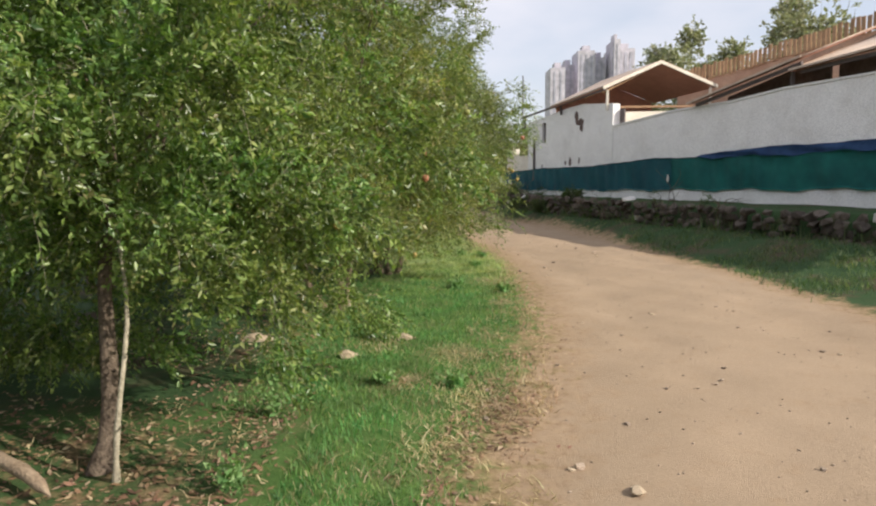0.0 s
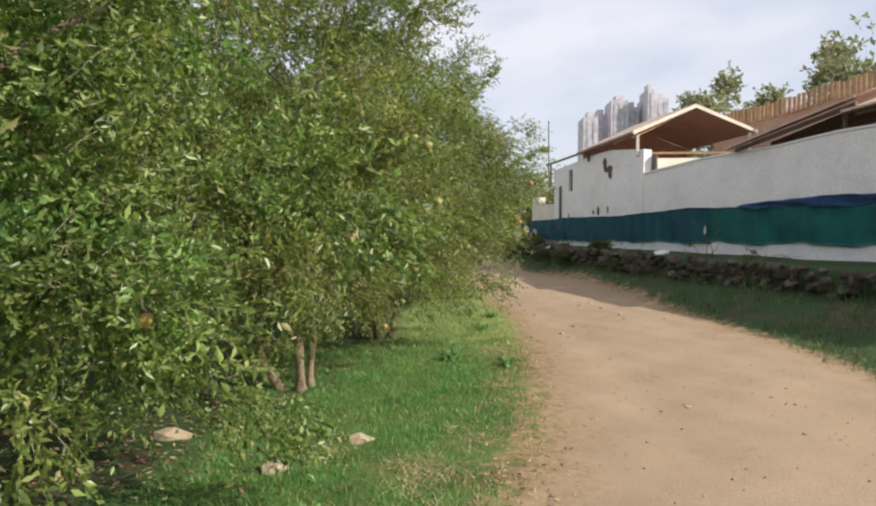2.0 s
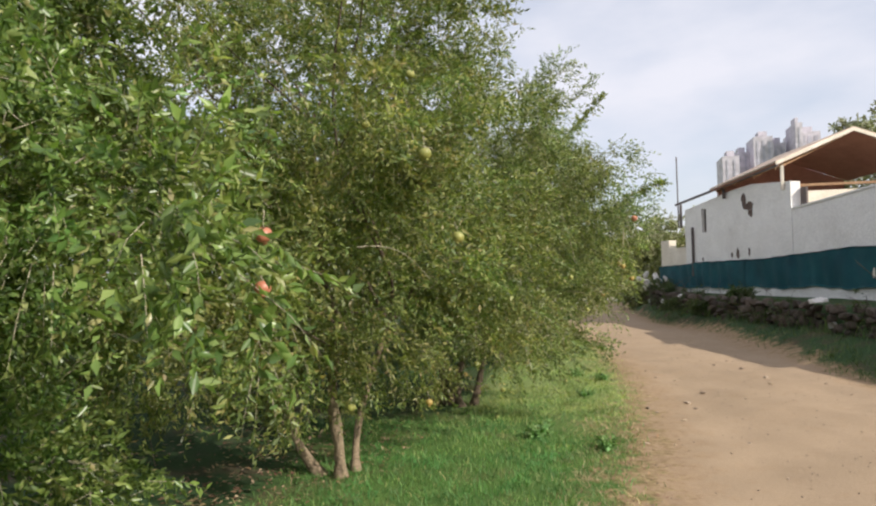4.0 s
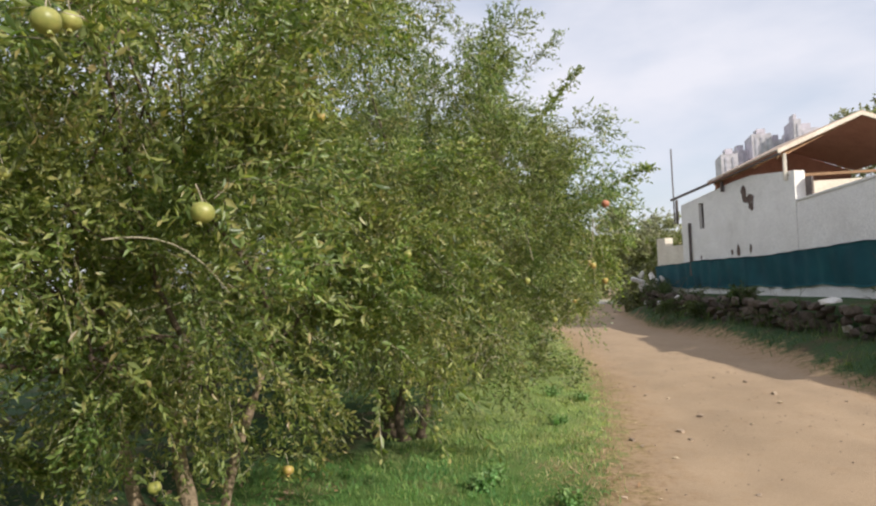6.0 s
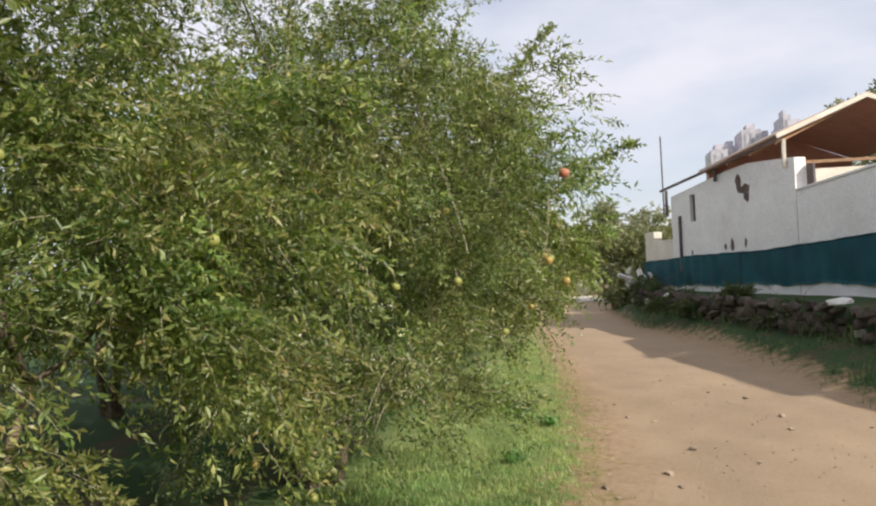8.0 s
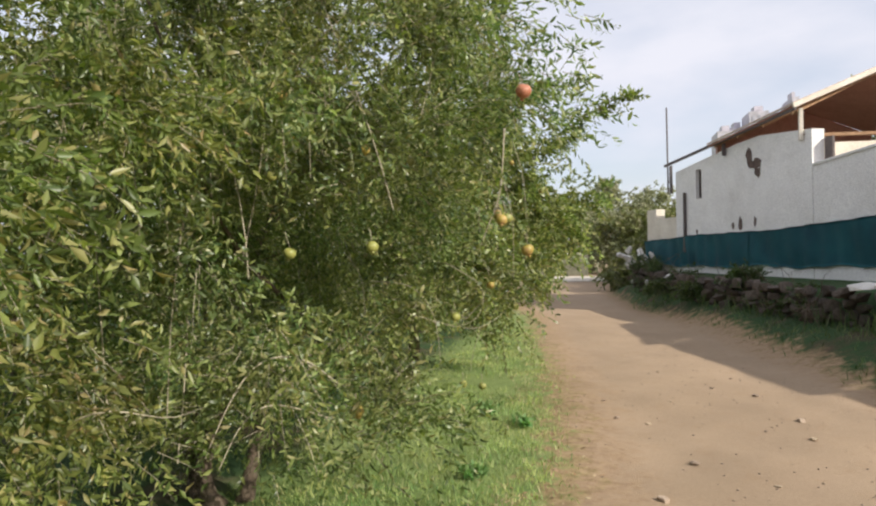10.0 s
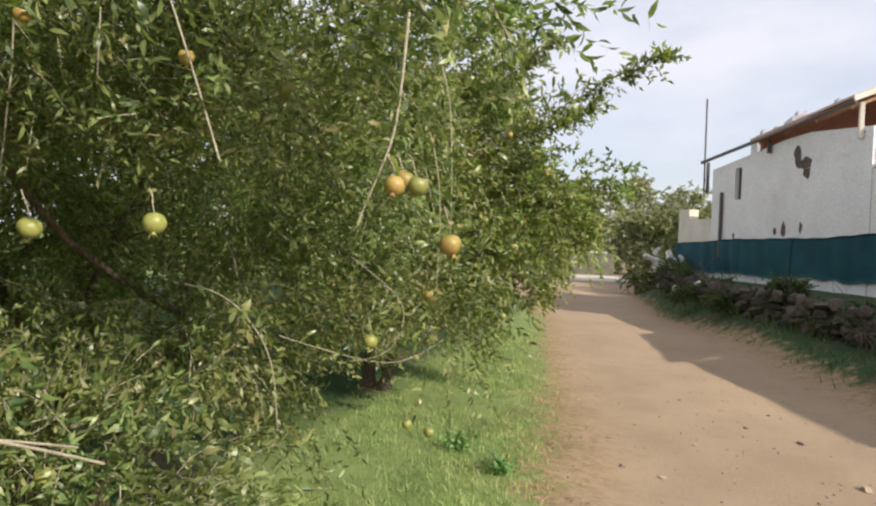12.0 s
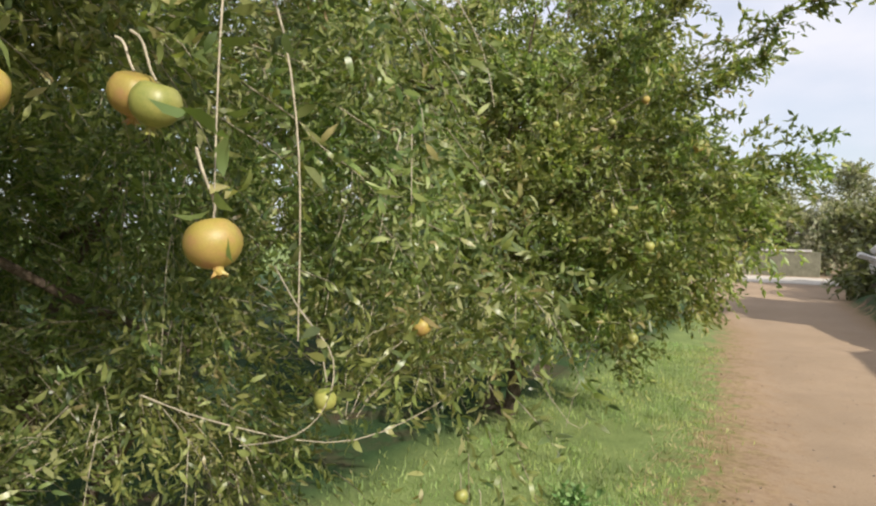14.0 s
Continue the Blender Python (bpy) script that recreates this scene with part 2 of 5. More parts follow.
HAZE_DARK = material("hazy_glazing", (0.40, 0.385, 0.45), (0.46, 0.44, 0.50), 0.05, 0.8, 0.0, 0.6)


def ground_material():
    """Dirt track, grass and bank by a painted-in cover value, shade under the trees included, with ragged edges, wheel
    wear and grit.
    """
    m = bpy.data.materials.new("ground_soil_and_grass")
    m.use_nodes = True
    n, l = m.node_tree.nodes, m.node_tree.links
    b = n["Principled BSDF"]
    tc = n.new("ShaderNodeTexCoord")

    def noise_tex(scale, detail=6.0, rough=0.6):
        t = n.new("ShaderNodeTexNoise")
        t.inputs["Scale"].default_value, t.inputs["Detail"].default_value, t.inputs["Roughness"].default_value = scale, detail, rough
        l.new(tc.outputs["Object"], t.inputs["Vector"])
        return t.outputs["Fac"]

    def ramp(src, *stops):
        r = n.new("ShaderNodeValToRGB")
        while len(r.color_ramp.elements) < len(stops):
            r.color_ramp.elements.new(0.5)
        for e, (p, c) in zip(r.color_ramp.elements, stops):
            e.position, e.color = p, (*c, 1)
        l.new(src, r.inputs["Fac"])
        return r.outputs["Color"]

    def mix(f, a, c, mode="MIX"):
        x = n.new("ShaderNodeMix")
        x.data_type, x.blend_type = "RGBA", mode
        for sock, v in (("Factor", f), ("A", a), ("B", c)):
            if isinstance(v, (int, float)):
                x.inputs[sock].default_value = v
            elif isinstance(v, tuple):
                x.inputs[sock].default_value = (*v, 1)
            else:
                l.new(v, x.inputs[sock])
        return x.outputs["Result"]

    big, mid, fine = noise_tex(0.55), noise_tex(3.5), noise_tex(60, 5.0, 0.7)
    dirt = ramp(big, (0.3, (0.338, 0.25, 0.168)), (0.7, (0.40, 0.298, 0.204)))
    dirt = mix(0.12, dirt, ramp(mid, (0.3, (0.70, 0.68, 0.66)), (0.7, (1.2, 1.18, 1.15))), "MULTIPLY")
    dirt = mix(0.35, dirt, ramp(fine, (0.3, (0.62, 0.6, 0.58)), (0.72, (1.3, 1.3, 1.3))), "MULTIPLY")
    soil = ramp(mid, (0.3, (0.15, 0.095, 0.06)), (0.7, (0.27, 0.185, 0.12)))
    turf = ramp(mid, (0.3, (0.065, 0.13, 0.032)), (0.7, (0.12, 0.20, 0.055)))
    turf = mix(ramp(noise_tex(1.3, 7.0, 0.7), (0.50, (0, 0, 0)), (0.68, (0.5, 0.5, 0.5))), turf, soil)
    turf = mix(0.6, turf, ramp(fine, (0.3, (0.5, 0.5, 0.5)), (0.7, (1.4, 1.4, 1.4))), "MULTIPLY")
    pale = n.new("ShaderNodeAttribute")
    pale.attribute_name = "pale"
    turf = mix(pale.outputs["Fac"], turf, mix(0.5, ramp(mid, (0.3, (0.17, 0.225, 0.08)), (0.7, (0.27, 0.33, 0.12))), ramp(fine, (0.3, (0.5, 0.5, 0.5)), (0.7, (1.4, 1.4, 1.4))), "MULTIPLY"))
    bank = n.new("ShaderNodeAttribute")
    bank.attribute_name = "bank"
    # dark weed and soil colour, holding shade of the bank and under the trees
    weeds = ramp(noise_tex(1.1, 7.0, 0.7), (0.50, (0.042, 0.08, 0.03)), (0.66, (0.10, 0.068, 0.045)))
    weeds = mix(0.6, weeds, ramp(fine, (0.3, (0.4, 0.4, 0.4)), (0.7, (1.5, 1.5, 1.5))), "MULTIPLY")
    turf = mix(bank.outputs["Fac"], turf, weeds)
    attr = n.new("ShaderNodeAttribute")
    attr.attribute_name = "cover"
    add = n.new("ShaderNodeMath")
    add.operation = "MULTIPLY_ADD"
    sub = n.new("ShaderNodeMath")
    sub.operation = "SUBTRACT"
    l.new(noise_tex(5.0, 8.0, 0.72), sub.inputs[0])
    sub.inputs[1].default_value = 0.5
    l.new(sub.outputs["Value"], add.inputs[0])
    add.inputs[1].default_value = 1.5
    l.new(attr.outputs["Fac"], add.inputs[2])
    mask = ramp(add.outputs["Value"], (0.38, (0, 0, 0)), (0.62, (1, 1, 1)))
    edge = ramp(add.outputs["Value"], (0.22, (0, 0, 0)), (0.45, (0.75, 0.75, 0.75)), (0.95, (0, 0, 0)))
    colour = mix(mask, turf, dirt)
    colour = mix(edge, colour, ramp(noise_tex(14, 6.0, 0.7), (0.35, (0.22, 0.13, 0.07)), (0.65, (0.42, 0.29, 0.17))))
    l.new(colour, b.inputs["Base Color"])
    b.inputs["Roughness"].default_value = 0.95
    b.inputs["Specular IOR Level"].default_value = 0.15
    bp = n.new("ShaderNodeBump")
    bp.inputs["Strength"].default_value, bp.inputs["Distance"].default_value = 0.6, 0.015
    l.new(fine, bp.inputs["Height"])
    l.new(bp.outputs["Normal"], b.inputs["Normal"])
    return m


GROUND = ground_material()


# ---- builders ----
def mesh_object(name, verts, faces, mat, parent=None, label="", smooth=False):
    """A mesh object from vertex and triangle (or quad) arrays."""
    me = bpy.data.meshes.new(name)
    verts, faces = np.asarray(verts, np.float32), np.asarray(faces, np.int32)
    k = faces.shape[1]
    me.vertices.add(len(verts))
    me.vertices.foreach_set("co", verts.ravel())
    me.loops.add(faces.size)
    me.loops.foreach_set("vertex_index", faces.ravel())
    me.polygons.add(len(faces))
    me.polygons.foreach_set("loop_start", np.arange(0, faces.size, k, dtype=np.int32))
    if smooth:
        me.polygons.foreach_set("use_smooth", np.ones(len(faces), dtype=bool))
    me.update(calc_edges=True)
    me.materials.append(mat)
    ob = new(name, me)
    if parent:
        ob.parent = parent
    if label:
        tagged(ob, label)
    return ob


def part(name, bm, mat, parent=None, label=""):
    me = bpy.data.meshes.new(name)
    bmesh.ops.recalc_face_normals(bm, faces=bm.faces)
    bm.to_mesh(me)
    bm.free()
    me.materials.append(mat)
    ob = new(name, me)
    if parent:
        ob.parent = parent
    if label:
        tagged(ob, label)
    return ob


def empty(name, at, label, category, group=""):
    ob = new(name)
    ob.location = at
    ob.empty_display_size = 0.2
    return tagged(ob, label, category, group)


def add_box(bm, m, sx, sy, sz, bevel=0.0):
    """A box centred on the pose m."""
    g = bmesh.ops.create_cube(bm, size=1.0, matrix=m @ Matrix.Diagonal((sx, sy, sz, 1)))
    if bevel:
        edges = list({e for v in g["verts"] for e in v.link_edges})
        bmesh.ops.bevel(bm, geom=edges, offset=bevel, segments=2, affect="EDGES", profile=0.6)


def tube_arrays(points, radii, sides=6):
    """Vertices and quads of a bent, tapering tube along points."""
    pts, radii = np.asarray(points, float), np.asarray(radii, float)
    k = len(pts)
    tang = np.gradient(pts, axis=0)
    tang /= np.linalg.norm(tang, axis=1)[:, None] + 1e-9
    ref = np.where(np.abs(tang[:, 2:3]) > 0.9, np.array([[1.0, 0, 0]]), np.array([[0, 0, 1.0]]))
    a = np.cross(tang, ref)
    a /= np.linalg.norm(a, axis=1)[:, None] + 1e-9
    b = np.cross(tang, a)
    ang = np.linspace(0, 2 * np.pi, sides, endpoint=False)
    ring = a[:, None] * np.cos(ang)[None, :, None] + b[:, None] * np.sin(ang)[None, :, None]
    v = (pts[:, None] + ring * radii[:, None, None]).reshape(-1, 3)
    i = np.arange(k - 1)[:, None] * sides
    j = np.arange(sides)[None]
    jn = (j + 1) % sides
    f = np.stack([i + j, i + jn, i + sides + jn, i + sides + j], -1).reshape(-1, 4)
    return v, f


def join_arrays(items):
    vs, fs, base = [], [], 0
    for v, f in items:
        vs.append(v)
        fs.append(np.asarray(f) + base)
        base += len(v)
    return np.concatenate(vs), np.concatenate(fs)


def bent_line(start, end, bend, steps, rng, sag=0.0):
    """A wandering line from start to end."""
    t = np.linspace(0, 1, steps)[:, None]
    start, end = np.asarray(start, float), np.asarray(end, float)
    side = rng.normal(0, 1, (2, 3)) * bend * np.linalg.norm(end - start)
    p = start + (end - start) * t + side[0] * np.sin(np.pi * t) * 0.6 + side[1] * np.sin(2 * np.pi * t) * 0.35
    p[:, 2] -= sag * (t[:, 0] ** 2)
    return p


def leaves_on(anchors, ways, lengths, per, leaf_len, leaf_wide, rng, droop=0.25, full=False):
    """Leaf blades (two folded triangles each) set along twigs; also the twigs as thin three-sided tubes."""
    n = len(anchors)
    t = (np.arange(per)[None] + rng.uniform(0, 1, (n, per))) / per
    pos = anchors[:, None] + ways[:, None] * (t * lengths[:, None])[..., None]
    pos[..., 2] -= droop * (t ** 2) * lengths[:, None]
    rand = rng.normal(0, 1, (n, per, 3))
    along = ways[:, None] * 0.6 + rand * 0.6
    along[..., 2] -= 0.12
    along /= np.linalg.norm(along, axis=-1, keepdims=True)
    across = np.cross(along, rng.normal(0, 1, (n, per, 3)))
    across /= np.linalg.norm(across, axis=-1, keepdims=True) + 1e-9
    up = np.cross(along, across)
    size = rng.uniform(0.65, 1.25, (n, per, 1))
    ll, lw = leaf_len * size, leaf_wide * size * rng.uniform(0.8, 1.2, (n, per, 1))
    if full:
        rows = []
        for t_, w_, b_ in ((0.0, 0.0, 0.0), (0.28, 0.44, 0.05), (0.62, 0.42, 0.02), (1.0, 0.0, -0.12), (0.62, -0.42, 0.02), (0.28, -0.44, 0.05)):
            rows.append(pos + along * ll * t_ + across * lw * w_ + up * (ll * b_ + lw * abs(w_) * 0.35))
        v = np.stack(rows, 2).reshape(-1, 3)
        i = np.arange(n * per)[:, None] * 6
        return v, np.concatenate([i + np.array([q]) for q in ((0, 1, 5), (1, 2, 5), (5, 2, 4), (2, 3, 4))])
    p0 = pos
    p1 = pos + along * ll * 0.45 + across * lw * 0.5 + up * lw * 0.22
    p2 = pos + along * ll - up * ll * 0.10
    p3 = pos + along * ll * 0.45 - across * lw * 0.5 + up * lw * 0.22
    v = np.stack([p0, p1, p2, p3], 2).reshape(-1, 3)
    i = np.arange(n * per)[:, None] * 4
    f = np.concatenate([i + np.array([[0, 1, 2]]), i + np.array([[0, 2, 3]])])
    return v, f


def twig_arrays(anchors, ways, lengths, radius, droop=0.25):
    n = len(anchors)
    ref = np.cross(ways, np.array([[0.31, 0.52, 0.79]]))
    ref /= np.linalg.norm(ref, axis=1)[:, None] + 1e-9
    oth = np.cross(ways, ref)
    rings = []
    for t, r in ((-0.25, 1.2), (0.5, 0.8), (1.0, 0.25)):
        c = anchors + ways * (lengths * t)[:, None]
        c[:, 2] -= droop * lengths * max(t, 0) ** 2
        for k in range(3):
            a = 2 * np.pi * k / 3
            rings.append(c + (ref * np.cos(a) + oth * np.sin(a)) * radius * r)
    v = np.stack(rings, 1).reshape(-1, 3)
    quads = np.array([[s * 3 + k, s * 3 + (k + 1) % 3, s * 3 + 3 + (k + 1) % 3, s * 3 + 3 + k] for s in range(2) for k in range(3)])
    f = (np.arange(n)[:, None, None] * 9 + quads[None]).reshape(-1, 4)
    return v, f


def crown_points(blobs, count, rng, shell=0.72, gap=0.0, low=0.12, per_spray=16, spread=0.13, hollows=(), filler=0.22):
    """Twig roots in boughs: each bough is an arching run of leafy sprays near the outside of the ellipsoids, with open gaps between boughs and a thin filling inside."""
    blobs = np.asarray(blobs, float)
    weight = blobs[:, 3] * blobs[:, 4] + blobs[:, 3] * blobs[:, 5] + blobs[:, 4] * blobs[:, 5]
    sprays = count // per_spray
    per_bough = 7
    inner = int(sprays * filler)
    nc = (sprays // per_bough) * 8 + inner * 3
    pick = rng.choice(len(blobs), nc, p=weight / weight.sum())
    d = rng.normal(0, 1, (nc, 3))
    d /= np.linalg.norm(d, axis=1)[:, None]
    r = shell + (1 - shell) * rng.uniform(0, 1, nc) ** 0.7
    deep = np.arange(nc) >= nc - inner * 3
    r = np.where(deep, rng.uniform(0.2, 0.7, nc), r)
    wob = np.array([noise.noise(Vector(x * 2.1) + Vector((p * 7.3, 1.7, 4.1))) for x, p in zip(d, pick)])
    pos = blobs[pick, :3] + d * (r * (1 + 0.22 * wob))[:, None] * blobs[pick, 3:6]
    dens = np.array([noise.noise(Vector(p) * 1.3) + 0.4 * noise.noise(Vector(p) * 3.1) for p in pos])
    keep = (deep | (dens + rng.uniform(-0.12, 0.12, nc) > gap - 0.22)) & (pos[:, 2] > low)
    for hx, hy, hz, rx, ry, rz in hollows:
        keep &= (((pos - np.array([hx, hy, hz])) / np.array([rx, ry, rz])) ** 2).sum(1) > 1
    outer_i, deep_i = np.nonzero(keep & ~deep)[0], np.nonzero(keep & deep)[0][:inner]
    taken, apart = [], spread * 1.25
    for i in outer_i:
        if len(taken) * per_bough >= sprays - inner:
            break
        if taken and np.min(((pos[taken] - pos[i]) ** 2).sum(1)) < apart ** 2:
            continue
        taken.append(i)
    short = (sprays - inner) // per_bough - len(taken)
    if short > 0:
        taken += list(outer_i[:short])
    c, o = pos[taken], d[taken]
    o = o * 0.8 + rng.normal(0, 0.35, o.shape)
    o[:, 2] += 0.12
    o /= np.linalg.norm(o, axis=1)[:, None]
    run = spread * rng.uniform(1.6, 3.6, len(c))
    t = np.linspace(-0.5, 1.0, per_bough)[None, :]
    q = c[:, None] + o[:, None] * (t * run[:, None])[..., None]
    q[..., 2] -= (np.maximum(t, 0) ** 2) * run[:, None] * 0.55
    q = q + rng.normal(0, spread * 0.42, q.shape)
    way = np.broadcast_to(o[:, None], q.shape).copy()
    way[..., 2] -= np.maximum(t, 0) * 0.5
    q, way = np.concatenate([q.reshape(-1, 3), pos[deep_i]]), np.concatenate([way.reshape(-1, 3), d[deep_i]])
    fan = rng.normal(0, 1, (len(q), per_spray, 3))
    wide = np.where(np.arange(len(q)) < len(q) - len(deep_i), spread * 0.5, spread * 1.1)
    ways = way[:, None] * 0.9 + fan * 0.42
    pos = (q[:, None] + fan * wide[:, None, None]).reshape(-1, 3)
    ways = ways.reshape(-1, 3)
    pos[:, 2] = np.maximum(pos[:, 2], low + rng.uniform(0, 0.1, len(pos)))
    clear = np.ones(len(pos), bool)
    for hx, hy, hz, rx, ry, rz in hollows:
        clear &= (((pos - np.array([hx, hy, hz])) / (0.92 * np.array([rx, ry, rz]))) ** 2).sum(1) > 1
    pos, ways = pos[clear], ways[clear]
    return pos, ways / np.linalg.norm(ways, axis=1)[:, None]


def tree(name, base, blobs, trunks, twigs, per, leaf, wide, mat, label, category, group="", seed=1, limbs=9, twig_len=0.17, twig_rad=0.0013, spread=0.13, whips=0, whip_r=0.004, gap=0.0, low=None, extra=(), near=(), hollows=(), full=False, bark=None, droop=0.3):
    """A tree or large bush: trunks, limbs reaching into the crown, twigs, and a crown of separate leaves."""
    rng = np.random.default_rng(seed)
    root = empty(name, base, label, category, group)
    base = np.asarray(base, float)
    tips = []
    for off, top, r0, *skin in trunks:
        a, b = np.array([off[0], off[1], -0.05]), np.asarray(top, float)
        line = bent_line(a, b, 0.07, 9, rng)
        rad = np.linspace(r0, r0 * 0.55, 9)
        rad[0] *= 1.5
        rad *= 1 + rng.uniform(-0.16, 0.16, 9)
        v, f = tube_arrays(line, rad, 10)
        mesh_object("trunk", v, f, skin[0] if skin else bark or BARK, root, smooth=True)
        tips.append((line[-1], r0 * 0.55))
    blobs_l = [(b[0] - base[0], b[1] - base[1], b[2] - base[2], *b[3:]) for b in blobs]
    for k in range(limbs):
        start, r0 = tips[k % len(tips)]
        bl = blobs_l[k % len(blobs_l)]
        d = rng.normal(0, 1, 3)
        d[2] = abs(d[2]) * 0.7
        d /= np.linalg.norm(d)
        end = np.array(bl[:3]) + d * np.array(bl[3:6]) * 0.8
        line = bent_line(start, end, 0.10, 10, rng)
        items = [tube_arrays(line, np.linspace(r0 * 0.7, 0.006, 10), 7)]
        for q in range(4):
            p = line[rng.integers(3, 9)]
            e = p + rng.normal(0, 0.35, 3) + (end - start) * 0.25
            items.append(tube_arrays(bent_line(p, e, 0.12, 7, rng, 0.05), np.linspace(0.009 if whip_r > 0.003 else 0.0035, 0.002, 7), 5))
        v, f = join_arrays(items)
        mesh_object("limb", v, f, bark or BARK, root, smooth=True)
    pos, ways = crown_points(blobs_l, twigs, rng, gap=gap, low=0.12 if low is None else low, spread=spread, hollows=[(h[0] - base[0], h[1] - base[1], h[2] - base[2], *h[3:]) for h in hollows])
    n = len(pos)
    lengths = twig_len * rng.uniform(0.55, 1.35, n)
    for q in range(whips):
        i = rng.integers(0, n)
        w = ways[i] * 0.7 + rng.normal(0, 0.35, 3)
        line = bent_line(pos[i] - w * 0.25, pos[i] + w * 0.5 * rng.uniform(0.6, 1.2), 0.12, 9, rng, 0.18)
        line[:, 2] = np.maximum(line[:, 2], 0.06)
        v, f = tube_arrays(line, np.linspace(whip_r, whip_r * 0.4, 9), 5)
        mesh_object("shoot", v, f, TWIG, root, smooth=True)
    for p in near:
        m = 7
        w = rng.normal(0, 1, (m, 3))
        w /= np.linalg.norm(w, axis=1)[:, None]
        pos = np.concatenate([pos, np.asarray(p)[None] - base[None] + np.array([[-0.07, 0.05, 0.05]]) + rng.normal(0, 0.05, (m, 3))])
        ways = np.concatenate([ways, w])
        lengths = np.concatenate([lengths, rng.uniform(0.05, 0.12, m)])
    for ex in extra:
        p, w, ln = ex
        m = int(58 * ln)
        t = rng.uniform(0, 1, m) ** 0.8
        q = np.asarray(p)[None] - base[None] + np.asarray(w)[None] * t[:, None] * ln
        pos = np.concatenate([pos, q])
        ww = np.asarray(w)[None] * 0.8 + rng.normal(0, 0.55, (m, 3))
        ways = np.concatenate([ways, ww / np.linalg.norm(ww, axis=1)[:, None]])
        lengths = np.concatenate([lengths, rng.uniform(0.10, 0.34, m) * (1.1 - 0.6 * t)])
        v, f = tube_arrays(bent_line(np.asarray(p) - base - np.asarray(w) * 0.5, np.asarray(p) - base + np.asarray(w) * ln, 0.04, 8, rng), np.linspace(0.0032, 0.0015, 8), 5)
        mesh_object("branch", v, f, TWIG, root, smooth=True)
    v, f = leaves_on(pos, ways, lengths, per, leaf, wide, rng, droop, full)
    mesh_object("crown", v, f, mat, root)
    if twig_rad:
        v, f = twig_arrays(pos[::3], ways[::3], lengths[::3], twig_rad, droop)
        tagged(mesh_object("twig", v, f, TWIG, root), kind="stuff")
    return root


# ---- ground ----
def left_edge(y):
    return np.interp(y, [-30, 0, 3.6, 5, 6.7, 9.2, 12, 14.6, 16, 18.5, 22.3, 26, 30, 36, 50], [-0.6, 0.2, 0.64, 0.92, 1.1, 1.3, 1.36, 1.15, 1.0, 0.62, 0.2, -0.9, -1.7, -3.4, -9])


def right_edge(y):
    return np.interp(y, [-30, 0, 7.4, 9.2, 10.9, 12.8, 15.1, 17.8, 21, 25, 30, 36, 50], [5.4, 5.0, 4.85, 4.8, 4.7, 4.35, 3.85, 3.35, 3.0, 2.5, 2.0, 2.2, 4.0])


def verge_shift(y):
    return 0.5 * np.clip((y - 11.5) / 5, 0, 1) - 0.55 * np.clip((y - 20) / 4, 0, 1)


def stone_line(y):
    return np.interp(y, [-30, 9.5, 12, 15, 17, 20, 23, 26, 29, 34, 60], [23.7, 7.9, 6.9, 5.7, 4.95, 4.2, 3.6, 3.05, 2.6, 2.4, 2.4])


def ground_height(x, y):
    xe, xs = right_edge(y), stone_line(y)
    t = np.clip((x - xe) / np.maximum(xs - xe, 0.3), 0, 1)
    z = 0.4 * t * t * (3 - 2 * t)
    u = np.clip((x - xs - 0.10) / 0.15, 0, 1)
    fade = np.clip((34 - y) / 5, 0, 1)
    z = (z + 0.45 * u) * fade
    mid = (left_edge(y) + xe) / 2
    near = np.clip(1 - np.abs(y - 12) / 30, 0, 1)
    rut = np.exp(-((np.abs(x - mid) - 0.85) / 0.28) ** 2)
    z = z - 0.018 * rut * near
    bumps = 0.018 * np.sin(x * 2.3 + y * 0.7) * np.sin(y * 1.9 - x * 0.6) + 0.010 * np.sin(x * 6.1 + 1.3) * np.sin(y * 5.3 + x)
    return z + bumps * near


def spaced(parts):
    return np.unique(np.concatenate([np.arange(a, b, s) for a, b, s in parts]).round(4))


gx = spaced([(-1500, -100, 200), (-100, -20, 10), (-20, -4, 0.8), (-4, 8, 0.08), (8, 20, 0.5), (20, 100, 8), (100, 1501, 200)])
gy = spaced([(-1500, -100, 200), (-100, -10, 10), (-10, 1, 0.5), (1, 22, 0.08), (22, 50, 0.3), (50, 120, 6), (120, 1501, 120)])
GX, GY = np.meshgrid(gx, gy)
GZ = ground_height(GX, GY)
gi = np.arange(len(gx) * len(gy)).reshape(len(gy), len(gx))
ground = mesh_object("ground", np.stack([GX, GY, GZ], -1).reshape(-1, 3), np.stack([gi[:-1, :-1], gi[:-1, 1:], gi[1:, 1:], gi[1:, :-1]], -1).reshape(-1, 4), GROUND, smooth=True)
tagged(ground, "pale dirt track between green grass and a weedy soil bank", "ground", kind="structure")
le, re_ = left_edge(GY), right_edge(GY)
